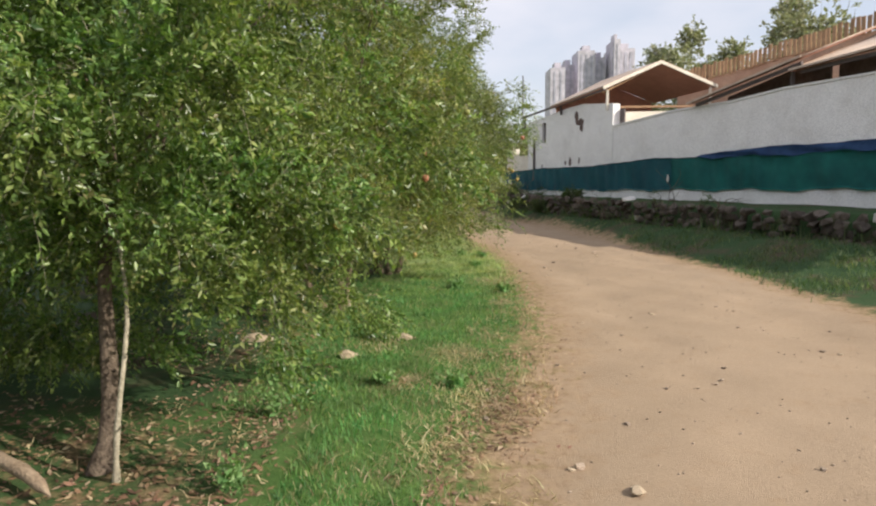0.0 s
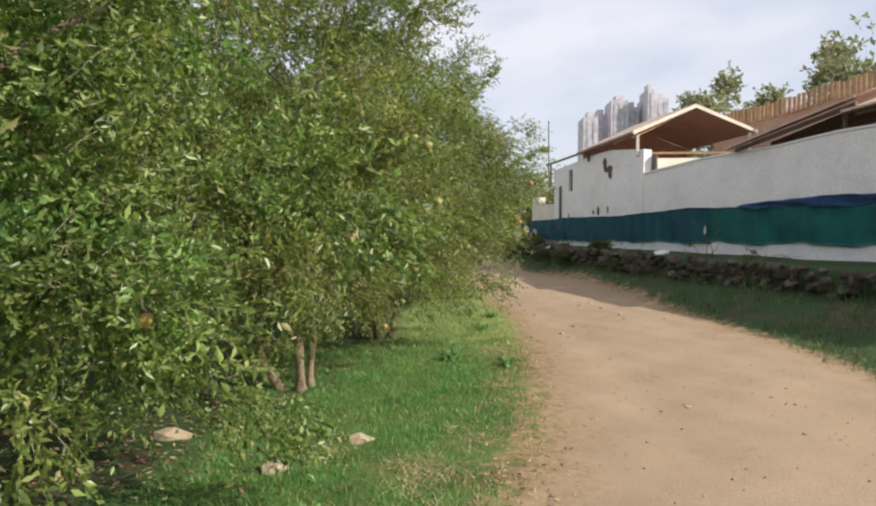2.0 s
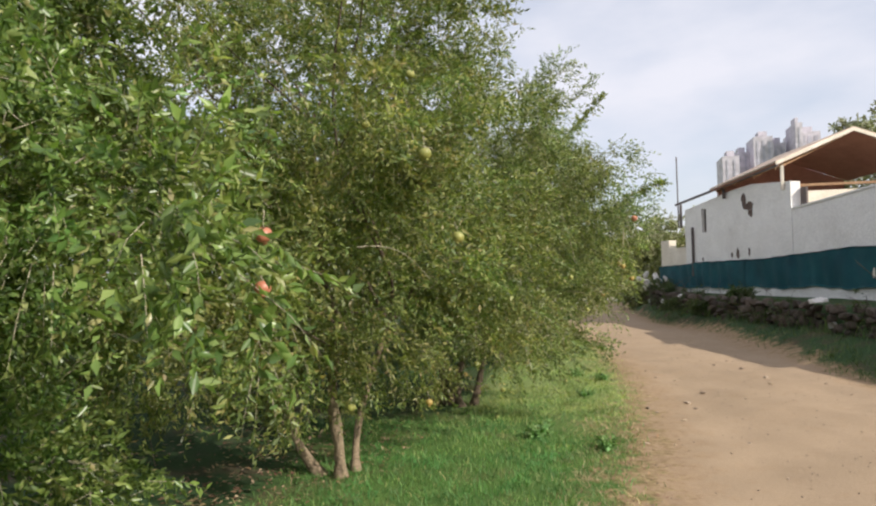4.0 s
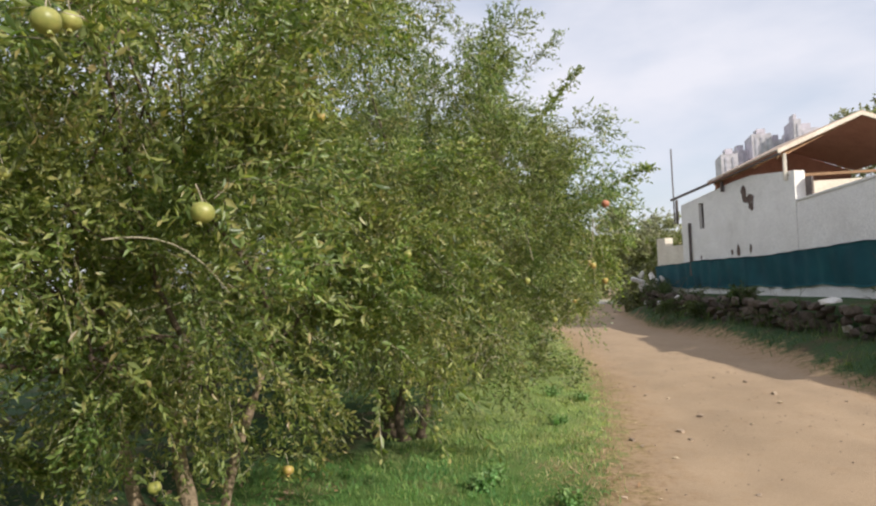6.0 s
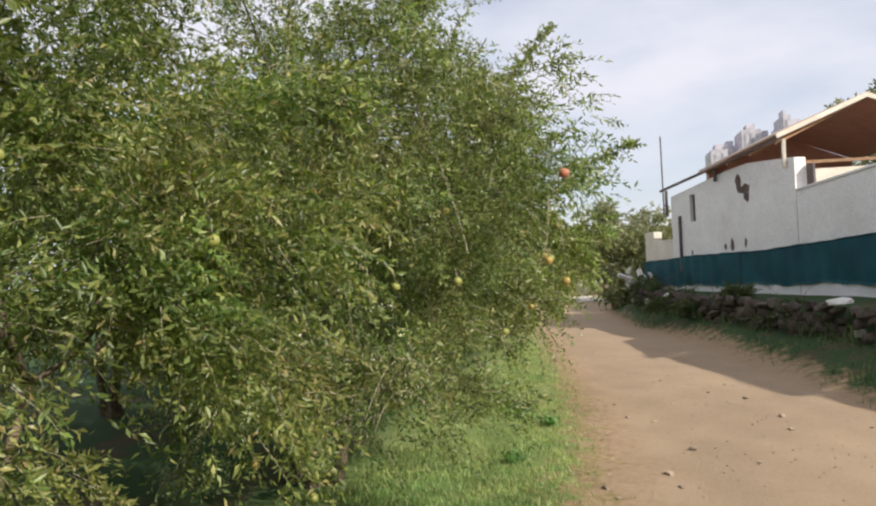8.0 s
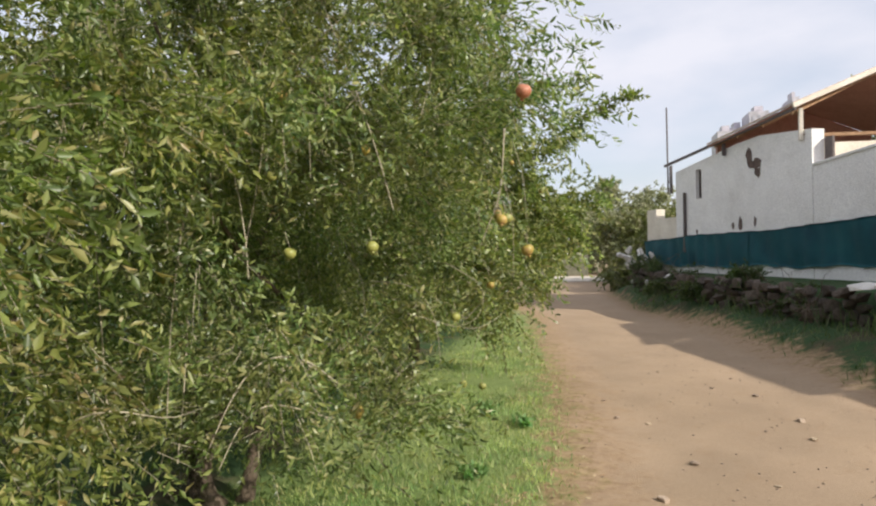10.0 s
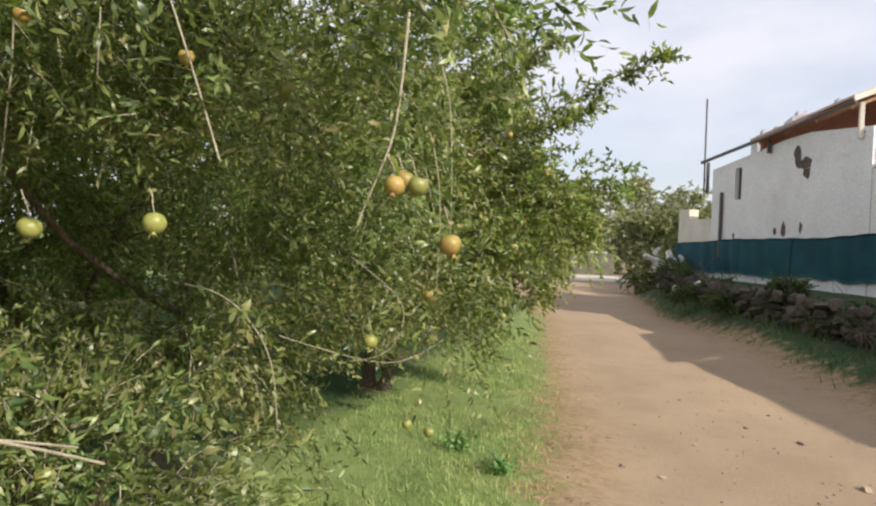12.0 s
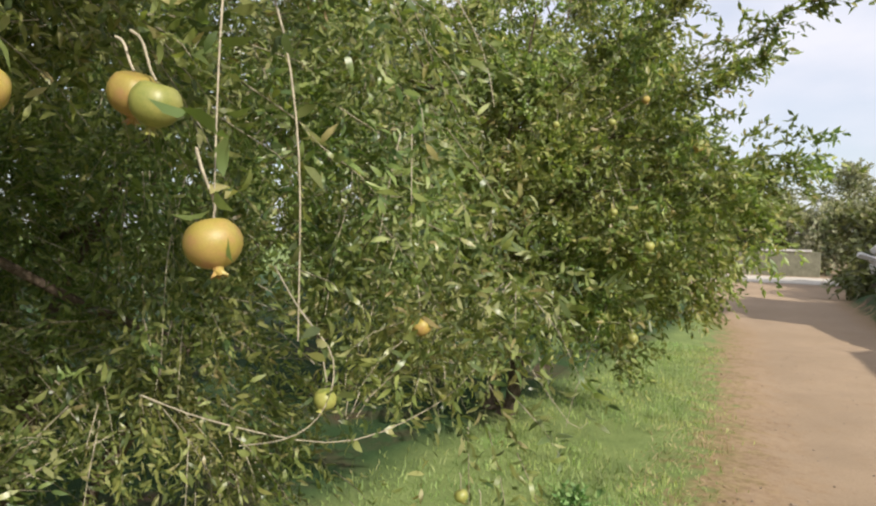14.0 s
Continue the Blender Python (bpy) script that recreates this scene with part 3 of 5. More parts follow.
cover = np.clip(0.5 + (GX - le + 0.3 * np.clip((7 - GY) / 3, 0, 1)) / 1.3, 0, 1) * np.clip(0.5 + (re_ + verge_shift(GY) - GX) / 1.0, 0, 1)
cross = np.clip((GY - 35) / 3, 0, 1) * np.clip((47 - GY) / 3, 0, 1) * np.clip((14 - np.abs(GX)) / 3, 0, 1)
cover = np.maximum(cover, cross)
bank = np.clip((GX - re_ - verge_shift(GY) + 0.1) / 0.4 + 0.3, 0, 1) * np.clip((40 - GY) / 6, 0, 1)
# canopy shade painted into the ground: worn soil near, dark weed cover beyond
bare_shaded = np.clip((-0.75 - GX) / 0.4, 0, 1) * np.clip((4.9 - GY) / 0.8, 0, 1) * np.clip((GX + 4) / 0.8, 0, 1)
under = np.clip((np.interp(GY, [7.5, 9.3, 10.0, 10.7, 30], [-1.2, -1.7, -1.4, -0.5, -0.5]) - GX) / 0.45, 0, 1) * (1 - bare_shaded)
cover = np.maximum(cover, 0.24 * bare_shaded)
bank = np.maximum(bank, 0.8 * bare_shaded)
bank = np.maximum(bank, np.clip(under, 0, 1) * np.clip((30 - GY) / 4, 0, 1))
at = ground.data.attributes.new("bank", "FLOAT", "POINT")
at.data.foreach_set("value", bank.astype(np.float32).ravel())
at = ground.data.attributes.new("pale", "FLOAT", "POINT")
at.data.foreach_set("value", (np.clip((GY - 9.5) / 3, 0, 1) * np.clip((3 - GX) / 0.5, 0, 1) * 0.85).astype(np.float32).ravel())
at = ground.data.attributes.new("cover", "FLOAT", "POINT")
at.data.foreach_set("value", cover.astype(np.float32).ravel())


# ---- white boundary wall and house ----
W0, WU, WN = np.array([4.2, 26.0]), np.array([0.3714, -0.9285]), np.array([-0.9285, -0.3714])


def wp(s, off, z):
    """A place s metres along the white wall, off metres towards the track, at height z."""
    p = W0 + WU * s + WN * off
    return Vector((p[0], p[1], z))


def add_prism(bm, ring, off0, off1):
    """A slab between two offsets whose outline in the wall's plane is ring, a list of (s, z)."""
    a = [bm.verts.new(wp(s, off0, z)) for s, z in ring]
    b = [bm.verts.new(wp(s, off1, z)) for s, z in ring]
    bm.faces.new(a)
    bm.faces.new(b[::-1])
    for k in range(len(ring)):
        j = (k + 1) % len(ring)
        bm.faces.new((a[k], b[k], b[j], a[j]))


def add_beam(bm, p, q, w, h):
    """A straight square member from p to q."""
    p, q = Vector(p), Vector(q)
    m = Matrix.Translation((p + q) / 2) @ (q - p).to_track_quat("Y", "Z").to_matrix().to_4x4()
    add_box(bm, m, w, (q - p).length, h, min(w, h) * 0.12)


def add_pipe(p, q, r, sides=8):
    p, q = np.asarray(p, float), np.asarray(q, float)
    return tube_arrays(np.linspace(p, q, 4), np.full(4, r), sides)


wall_white = tagged(new("wall_white"), "long white plastered boundary wall, stained and shaded", "wall", kind="structure")
TOP = [(4.32, 3.14), (7.0, 3.36), (9.2, 3.40), (10.8, 3.53), (13.0, 3.57), (18, 3.62), (30, 3.7)]
for (s0, z0), (s1, z1) in zip(TOP, TOP[1:]):
    bm = bmesh.new()
    add_prism(bm, [(s0, 0.5), (s1, 0.5), (s1, z1), (s0, z0)], 0.0, -0.24)
    part("wall_panel", bm, PLASTER, wall_white)
    bm = bmesh.new()
    add_prism(bm, [(s0, z0 + 0.003), (s1, z1 + 0.003), (s1, z1 + 0.05), (s0, z0 + 0.05)], 0.03, -0.27)
    part("coping", bm, PLASTER, wall_white)
bm = bmesh.new()
add_prism(bm, [(-3.05, 0.4), (-1.2, 0.4), (-1.2, 2.42), (-3.05, 2.42)], -0.02, -0.24)
part("low_wall", bm, CREAM, wall_white, "low cream end of the boundary wall")
bm = bmesh.new()
add_prism(bm, [(-3.05, 2.424), (-2.45, 2.424), (-2.45, 2.72), (-3.05, 2.72)], -0.02, -0.30)
part("block", bm, CREAM, wall_white, "cream masonry block on the low wall")

house = empty("house", wp(1.5, -2, 0.85), "white plastered house with a rust-brown open gable roof", "house")


def to_house(ob):
    ob.parent = house
    ob.matrix_parent_inverse = Matrix.Translation(-house.location)
    return ob


def house_top(s):
    return float(np.interp(s, [-1.2, 1.75, 2.6, 4.3], [3.69, 4.02, 4.06, 3.9]))


WIN = (-0.13, 0.15, 2.84, 3.62)
cuts = [-1.2, WIN[0], WIN[1], 1.75, 2.6, 4.3]
for s0, s1 in zip(cuts, cuts[1:]):
    rings = [[(s0, 0.5), (s1, 0.5), (s1, house_top(s1)), (s0, house_top(s0))]]
    if s0 == WIN[0]:
        rings = [[(s0, 0.5), (s1, 0.5), (s1, WIN[2]), (s0, WIN[2])], [(s0, WIN[3]), (s1, WIN[3]), (s1, house_top(s1)), (s0, house_top(s0))]]
    for ring in rings:
        bm = bmesh.new()
        add_prism(bm, ring, 0.0, -0.28)
        to_house(part("wall", bm, PLASTER))
bm = bmesh.new()
add_prism(bm, [(-1.2, 0.5), (-0.9, 0.5), (-0.9, 3.6), (-1.2, 3.6)], -0.283, -6.0)
to_house(part("rear_wall", bm, PLASTER))
# window recess with frame and dark room behind
bm = bmesh.new()
for ring in ([(-0.128, 2.842), (-0.09, 2.842), (-0.09, 3.618), (-0.128, 3.618)], [(0.11, 2.842), (0.148, 2.842), (0.148, 3.618), (0.11, 3.618)], [(-0.088, 2.842), (0.108, 2.842), (0.108, 2.88), (-0.088, 2.88)], [(-0.088, 3.58), (0.108, 3.58), (0.108, 3.618), (-0.088, 3.618)]):
    add_prism(bm, ring, -0.10, -0.15)
win = to_house(part("window", bm, STEEL, None, "small dark window in a dark frame"))
bm = bmesh.new()
add_prism(bm, [(-0.088, 2.882), (0.108, 2.882), (0.108, 3.578), (-0.088, 3.578)], -0.135, -0.145)
shutter = to_house(part("pane", bm, DARK, None, "dark window pane"))
# broken plaster showing brown masonry
rngd = random.Random(5)


def ragged(bm, cs, cz, rs, rz, off, n=15):
    ring = []
    for k in range(n):
        a = 2 * math.pi * k / n
        r = rngd.uniform(0.62, 1.1)
        ring.append((cs + rs * r * math.cos(a), cz + rz * r * math.sin(a)))
    add_prism(bm, ring, off, off - 0.02)


bm = bmesh.new()
ragged(bm, 2.22, 3.62, 0.13, 0.22, 0.006, 11)
ragged(bm, 2.48, 3.44, 0.27, 0.15, 0.008)
ragged(bm, 2.55, 3.24, 0.12, 0.13, 0.010, 9)
to_house(part("broken_plaster", bm, BRICK_BROWN, None, "broken plaster showing brown masonry"))
for cs, cz, rs_, rz_ in ((1.55, 2.03, 0.06, 0.10), (1.85, 2.08, 0.09, 0.20), (2.42, 2.10, 0.06, 0.14), (-0.1, 1.95, 0.05, 0.08)):
    bm = bmesh.new()
    ragged(bm, cs, cz, rs_, rz_, 0.007, 11)
    to_house(part("broken_plaster", bm, BRICK_BROWN, None, "broken plaster showing brown masonry"))
v, f = add_pipe(wp(-0.66, 0.04, 1.4), wp(-0.66, 0.04, 3.06), 0.045)
to_house(mesh_object("downpipe", v, f, STEEL, smooth=True))


# open gable roof: two sheets with the brown underside showing
def sheet(name, s0, z0, s1, z1, off0, off1, lift, thick, mat_top, mat_low, label, waves=0.0):
    """A sloping corrugated sheet from (s0, z0) to (s1, z1), running back from off0 to off1 and rising by lift."""
    n = max(8, int(abs(s1 - s0) * 14))
    top = []
    for i in range(n + 1):
        t = i / n
        s, z = s0 + (s1 - s0) * t, z0 + (z1 - z0) * t
        w = waves * (1 if i % 2 else -1)
        top.append([np.array(wp(s, o, z + w + lift * (o - off0) / (off1 - off0))) for o in (off0, off1)])
    top = np.array(top)
    idx = np.arange((n + 1) * 2).reshape(n + 1, 2)
    q = np.stack([idx[:-1, 0], idx[1:, 0], idx[1:, 1], idx[:-1, 1]], -1).reshape(-1, 4)
    m = (n + 1) * 2
    vt = np.concatenate([top.reshape(-1, 3), (top - np.array([0, 0, thick * 0.6])).reshape(-1, 3)])
    rim = []
    for a, b in list(zip(idx[:-1, 0], idx[1:, 0])) + list(zip(idx[1:, 1], idx[:-1, 1])) + [(idx[0, 1], idx[0, 0]), (idx[-1, 0], idx[-1, 1])]:
        rim.append((a, b, b + m, a + m))
    ob = mesh_object(name, vt, np.concatenate([q, q[:, ::-1] + m, np.array(rim)]), mat_top)
    if label:
        tagged(ob, label)
    lo = top - np.array([0, 0, thick * 0.6 + 0.006])
    lo2 = lo - np.array([0, 0, thick * 0.4])
    lo[:, 0] += np.array([WN[0], WN[1], 0]) * -0.05
    lo2[:, 0] += np.array([WN[0], WN[1], 0]) * -0.05
    ob2 = mesh_object("soffit", np.concatenate([lo.reshape(-1, 3), lo2.reshape(-1, 3)]), np.concatenate([q, q[:, ::-1] + m, np.array(rim)]), mat_low)
    tagged(ob2, "rust-brown soffit boards")
    return ob, ob2


def slope(name, ring, thick, mat, label=""):
    """A roof plane: a slab under the four places of ring, thick metres deep."""
    bm = bmesh.new()
    top = [bm.verts.new(wp(*p)) for p in ring]
    low = [bm.verts.new(wp(*p) - Vector((0, 0, thick))) for p in ring]
    bm.faces.new(top)
    bm.faces.new(low[::-1])
    for k in range(4):
        bm.faces.new((top[k], low[k], low[(k + 1) % 4], top[(k + 1) % 4]))
    return to_house(part(name, bm, mat, None, label))


# the gable end faces down the track; the ridge runs along the wall
RIDGE, EAVE, FAR = -2.05, 0.28, -4.55
slope("roof", [(0.9, EAVE, 4.16), (4.15, EAVE, 4.47), (4.15, RIDGE, 5.42), (0.9, RIDGE, 5.2)], 0.05, SHEET, "weathered tan roof sheet")
slope("roof", [(0.9, RIDGE, 5.2), (4.15, RIDGE, 5.42), (4.15, FAR, 4.72), (0.9, FAR, 4.5)], 0.05, SHEET, "weathered tan roof sheet")
slope("soffit", [(0.9, EAVE - 0.04, 4.10), (4.10, EAVE - 0.04, 4.41), (4.10, RIDGE, 5.36), (0.9, RIDGE, 5.14)], 0.03, RUST, "rust-brown soffit boards")
slope("soffit", [(0.9, RIDGE, 5.14), (4.10, RIDGE, 5.36), (4.10, FAR + 0.04, 4.66), (0.9, FAR + 0.04, 4.44)], 0.03, RUST, "rust-brown soffit boards")
for p, q in (((4.13, EAVE, 4.40), (4.13, RIDGE, 5.35)), ((4.13, RIDGE, 5.35), (4.13, FAR, 4.65))):
    bm = bmesh.new()
    add_beam(bm, wp(*p), wp(*q), 0.05, 0.10)
    to_house(part("bargeboard", bm, CREAM))
for k in range(4):
    bm = bmesh.new()
    ss = 1.1 + k * 0.95
    zz = 0.0677 * (ss - 0.9)
    add_beam(bm, wp(ss, EAVE - 0.1, 4.03 + zz * 1.2), wp(ss, RIDGE, 5.08 + zz), 0.05, 0.07)
    to_house(part("rafter", bm, TIMBER))
bm = bmesh.new()
add_beam(bm, wp(-1.45, 0.20, 3.90), wp(4.1, 0.20, 4.36), 0.06, 0.07)
to_house(part("eave_rail", bm, STEEL))
for s, o, z0, z1 in ((-1.36, 0.06, 3.2, 3.90), (1.3, 0.06, 3.9, 4.10), (4.05, 0.05, 3.8, 4.36), (4.05, -4.3, 3.2, 4.64)):
    bm = bmesh.new()
    add_beam(bm, wp(s, o, z0 - 0.1), wp(s, o, z1), 0.08, 0.08)
    to_house(part("post", bm, STEEL if s < 3 else CREAM))
bm = bmesh.new()
add_beam(bm, wp(4.08, 0.0, 3.80), wp(4.08, -4.4, 3.98), 0.06, 0.07)
to_house(part("beam", bm, TIMBER))
bm = bmesh.new()
for o0, o1, z1 in ((-0.29, -5.0, 3.66),):
    a_ = [bm.verts.new(p) for p in (wp(4.02, o0, 0.6), wp(4.02, o1, 0.6), wp(4.02, o1, z1 + 0.2), wp(4.02, o0, z1))]
    b_ = [bm.verts.new(p) for p in (wp(3.8, o0, 0.6), wp(3.8, o1, 0.6), wp(3.8, o1, z1 + 0.2), wp(3.8, o0, z1))]
    bm.faces.new(a_)
    bm.faces.new(b_[::-1])
    for k in range(4):
        bm.faces.new((a_[k], b_[k], b_[(k + 1) % 4], a_[(k + 1) % 4]))
to_house(part("end_wall", bm, CREAM, None, "cream end wall below the gable"))
bm = bmesh.new()
add_prism(bm, [(4.33, 3.0), (4.55, 3.0), (4.55, 3.72), (4.33, 3.72)], -0.26, -0.31)
to_house(part("shutter", bm, STEEL))
bm = bmesh.new()
a_ = [bm.verts.new(p) for p in (wp(0.95, 0.0, 3.9), wp(0.95, FAR + 0.2, 3.9), wp(0.95, FAR + 0.2, 4.42), wp(0.95, RIDGE, 5.1), wp(0.95, 0.0, 4.2))]
b_ = [bm.verts.new(v.co - Vector((WU[0] * 0.1, WU[1] * 0.1, 0))) for v in a_]
bm.faces.new(a_)
bm.faces.new(b_[::-1])
for k in range(5):
    bm.faces.new((a_[k], b_[k], b_[(k + 1) % 5], a_[(k + 1) % 5]))
to_house(part("inner_gable", bm, RUST, None, "brown boarded inner gable"))

antenna_pole = tagged(mesh_object("antenna_pole", *join_arrays([add_pipe(wp(-1.42, 0.12, 3.1), wp(-1.45, 0.12, 5.6), 0.022), add_pipe(wp(-1.42, -0.02, 3.45), wp(-1.42, 0.14, 3.45), 0.015)]), STEEL, smooth=True), "thin dark metal pole at the house corner", "pole")


# awnings right of the gable
def awning(s0, z0, s1, z1):
    root = empty("awning", wp((s0 + s1) / 2, -1.2, 3.5), "weathered lean-to roof sheet with a dark underside", "awning", "lean-to awnings")
    a, b = sheet("awning_sheet", s0, z0, s1, z1, 0.25, -2.6, 1.0, 0.05, SHEET, RUST, "", 0.006)
    bm = bmesh.new()
    add_beam(bm, wp(s0 + 0.2, 0.1, z0 - 0.06), wp(s1 - 0.1, 0.1, z1 - 0.14), 0.06, 0.09)
    c = part("batten", bm, STEEL)
    bm = bmesh.new()
    add_beam(bm, wp(s1 - 0.5, -0.1, 3.3), wp(s1 - 0.5, -0.1, z1 - 0.16), 0.08, 0.08)
    d = part("post", bm, STEEL)
    bm = bmesh.new()
    add_beam(bm, wp(s0, 0.28, z0 - 0.01), wp(s1, 0.28, z1 - 0.01), 0.03, 0.05)
    e = part("fascia", bm, SHEET)
    # dark panel added below the sheet to deepen the shadow there
    bm = bmesh.new()
    add_prism(bm, [(s0 + 0.5, 3.2), (s1 - 0.02, 3.2), (s1 - 0.02, z1 + 0.1), (s0 + 0.5, z0 + 0.15)], -0.7, -0.78)
    g = part("shadow_panel", bm, BRICK_BROWN, None, "dark panel added for the shadow under the sheet")
    for o in (a, b, c, d, e, g):
        o.parent = root
        o.matrix_parent_inverse = Matrix.Translation(-root.location)


awning(7.9, 3.50, 11.4, 4.18)
awning(11.1, 3.92, 15.2, 4.22)
awning(15.0, 4.0, 20.0, 4.3)

# brown building behind, with a picket screen on its roof edge
brown = empty("brown_building", wp(8, -8, 0.85), "brown mud-rendered building with a picket screen on top", "building")
bm = bmesh.new()
PICK = [(1.0, 5.0), (3.0, 5.08), (12.0, 5.72), (20.0, 6.2)]
for (s0, z0), (s1, z1) in zip(PICK, PICK[1:]):
    add_prism(bm, [(s0, 0.6), (s1, 0.6), (s1, z1 + 0.14), (s0, z0 + 0.14)], -5.57, -8.5)
ob = part("wall", bm, MUD)
ob.parent, ob.matrix_parent_inverse = brown, Matrix.Translation(-brown.location)
bm = bmesh.new()
add_box(bm, Matrix.Identity(4), 0.13, 0.03, 0.52, 0.006)
pk = bpy.data.meshes.new("picket")
bm.to_mesh(pk)
bm.free()
pk.materials.append(TIMBER)
rot = Matrix.Rotation(math.atan2(WU[1], WU[0]), 4, "Z")
s = 1.1
while s < 19.8:
    z = float(np.interp(s, [p[0] for p in PICK], [p[1] for p in PICK]))
    ob = new("picket", pk)
    ob.parent = brown
    m = Matrix.Translation(wp(s, -5.53 + rngd.uniform(-0.01, 0.01), z + 0.36 + rngd.uniform(-0.05, 0.06))) @ rot @ pose(0, 0, 0, 0, rngd.uniform(-2.5, 2.5), 0)
    ob.matrix_parent_inverse = Matrix.Translation(-brown.location)
    ob.matrix_basis = m
    s += rngd.uniform(0.15, 0.21)


# shade net along the wall
def net(name, s0, s1, top, low, off, mat, label, seed):
    rng = np.random.default_rng(seed)
    n, k = int((s1 - s0) / 0.07), 14
    S = np.linspace(s0, s1, n)
    wave = 0.03 * np.sin(S * 1.1 + seed) + 0.014 * np.sin(S * 2.9 + 2) + 0.008 * np.sin(S * 9.1)
    zt, zb = np.interp(S, *top) + wave * 0.7, np.interp(S, *low) + 0.03 * np.sin(S * 2.6 + 1) + 0.015 * np.sin(S * 7.7)
    front = []
    for j in range(k):
        t = j / (k - 1)
        z = zb + (zt - zb) * t
        fold = 0.022 * np.sin(S * 11 + 2.5 * np.sin(S * 1.3) + t * 1.1) * (1 - 0.3 * t) + 0.02 * np.sin(S * 3.1 + t * 4)
        o = off + fold
        front.append(np.stack([W0[0] + WU[0] * S + WN[0] * o, W0[1] + WU[1] * S + WN[1] * o, z], -1))
    front = np.array(front)
    back_ = front - np.array([WN[0], WN[1], 0]) * 0.006
    idx = np.arange(k * n).reshape(k, n)
    q = np.stack([idx[:-1, :-1], idx[:-1, 1:], idx[1:, 1:], idx[1:, :-1]], -1).reshape(-1, 4)
    m = k * n
    rim = [(a, b, b + m, a + m) for row in (idx[0], idx[-1][::-1]) for a, b in zip(row[:-1], row[1:])]
    return tagged(mesh_object(name, np.concatenate([front.reshape(-1, 3), back_.reshape(-1, 3)]), np.concatenate([q, q[:, ::-1] + m, np.array(rim)]), mat, smooth=True), label, "shade net" if label else "")


NET_TOP = ([-3.1, -1, 2, 6.4, 9, 13, 24], [1.78, 1.84, 1.88, 2.04, 2.06, 2.12, 2.25])
NET_LOW = ([-3.1, 0, 5, 13, 24], [1.06, 1.02, 1.10, 1.22, 1.3])
shade_net = empty("shade_net", (0, 0, 0), "dark green shade net hung along the white wall", "shade net")
for k, (s0, s1) in enumerate(((-3.1, -0.9), (-0.9, 2.2), (2.2, 5.7), (5.7, 7.1), (7.1, 9.4), (9.4, 13.2), (13.2, 18.0), (18.0, 24.0))):
    ob = net("net_panel", s0 + 0.004, s1 + 0.05, NET_TOP, NET_LOW, 0.055 + 0.012 * (k % 2), NET_TEAL if s1 < 8 else NET, "faded blue-green net panel" if s1 < 8 else "", 1)
    ob.parent = shade_net
net("blue_net_band", 8.2, 24, ([8.2, 9.2, 11, 24], [2.06, 2.14, 2.24, 2.36]), ([8.2, 9.2, 11, 24], [2.05, 2.00, 2.02, 2.10]), 0.115, NET_BLUE, "faded blue net band above the green shade net", 4)

bm = bmesh.new()
ragged(bm, 7.1, 1.46, 0.05, 0.12, 0.135, 9)
ob = part("rag", bm, CREAM, shade_net, "small white rag caught on the net")


# ---- dry stone wall on the bank ----
def rock_mesh(name, seed, mat, flat=0.7):
    r = random.Random(seed)
    bm = bmesh.new()
    for _ in range(16):
        d = Vector((r.gauss(0, 1), r.gauss(0, 1), r.gauss(0, 1))).normalized()
        d = Vector([math.copysign(abs(c) ** 0.6, c) for c in d])
        bm.verts.new((d.x * 0.5, d.y * 0.42, d.z * 0.5 * flat))
    hull = bmesh.ops.convex_hull(bm, input=list(bm.verts))
    bmesh.ops.delete(bm, geom=[g for g in hull["geom_interior"] if isinstance(g, bmesh.types.BMVert)], context="VERTS")
    me = bpy.data.meshes.new(name)
    bm.to_mesh(me)
    bm.free()
    me.materials.append(mat)
    return me


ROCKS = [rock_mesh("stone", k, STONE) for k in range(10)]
PALE_ROCKS = [rock_mesh("stone", 40 + k, PALE_STONE) for k in range(4)]
stone_wall = tagged(new("stone_wall"), "low dark dry-stone wall of rough field stones on the bank", "stone wall", kind="structure")
rs = random.Random(11)
y = 28.5
rocks = []
while y > 8.2:
    step = rs.uniform(0.22, 0.31) * (1.25 if y > 18 else 1.0)
    for row in range(4):
        yy = y + rs.uniform(-0.08, 0.08)
        xx = float(stone_line(yy)) - 0.02 + rs.uniform(-0.07, 0.05)
        w = rs.uniform(0.19, 0.36) * (1.2 if y > 18 else 1.0)
        h = rs.uniform(0.14, 0.24)
        rocks.append((xx, yy, 0.38 + row * 0.15 + rs.uniform(-0.03, 0.04), w, h))
    y -= step
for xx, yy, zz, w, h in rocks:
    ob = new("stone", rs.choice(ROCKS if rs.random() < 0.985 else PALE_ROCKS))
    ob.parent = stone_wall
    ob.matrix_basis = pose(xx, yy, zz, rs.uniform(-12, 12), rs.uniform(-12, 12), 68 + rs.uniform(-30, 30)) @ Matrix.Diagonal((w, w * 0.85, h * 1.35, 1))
ob = tagged(new("white_block", rock_mesh("white_block", 47, WHITE_STONE)), "flat white stone block on the dry-stone wall", "stone")
ob.matrix_basis = pose(4.9, 17.0, 0.96, 4, 6, 100) @ Matrix.Diagonal((0.55, 0.3, 0.18, 1))
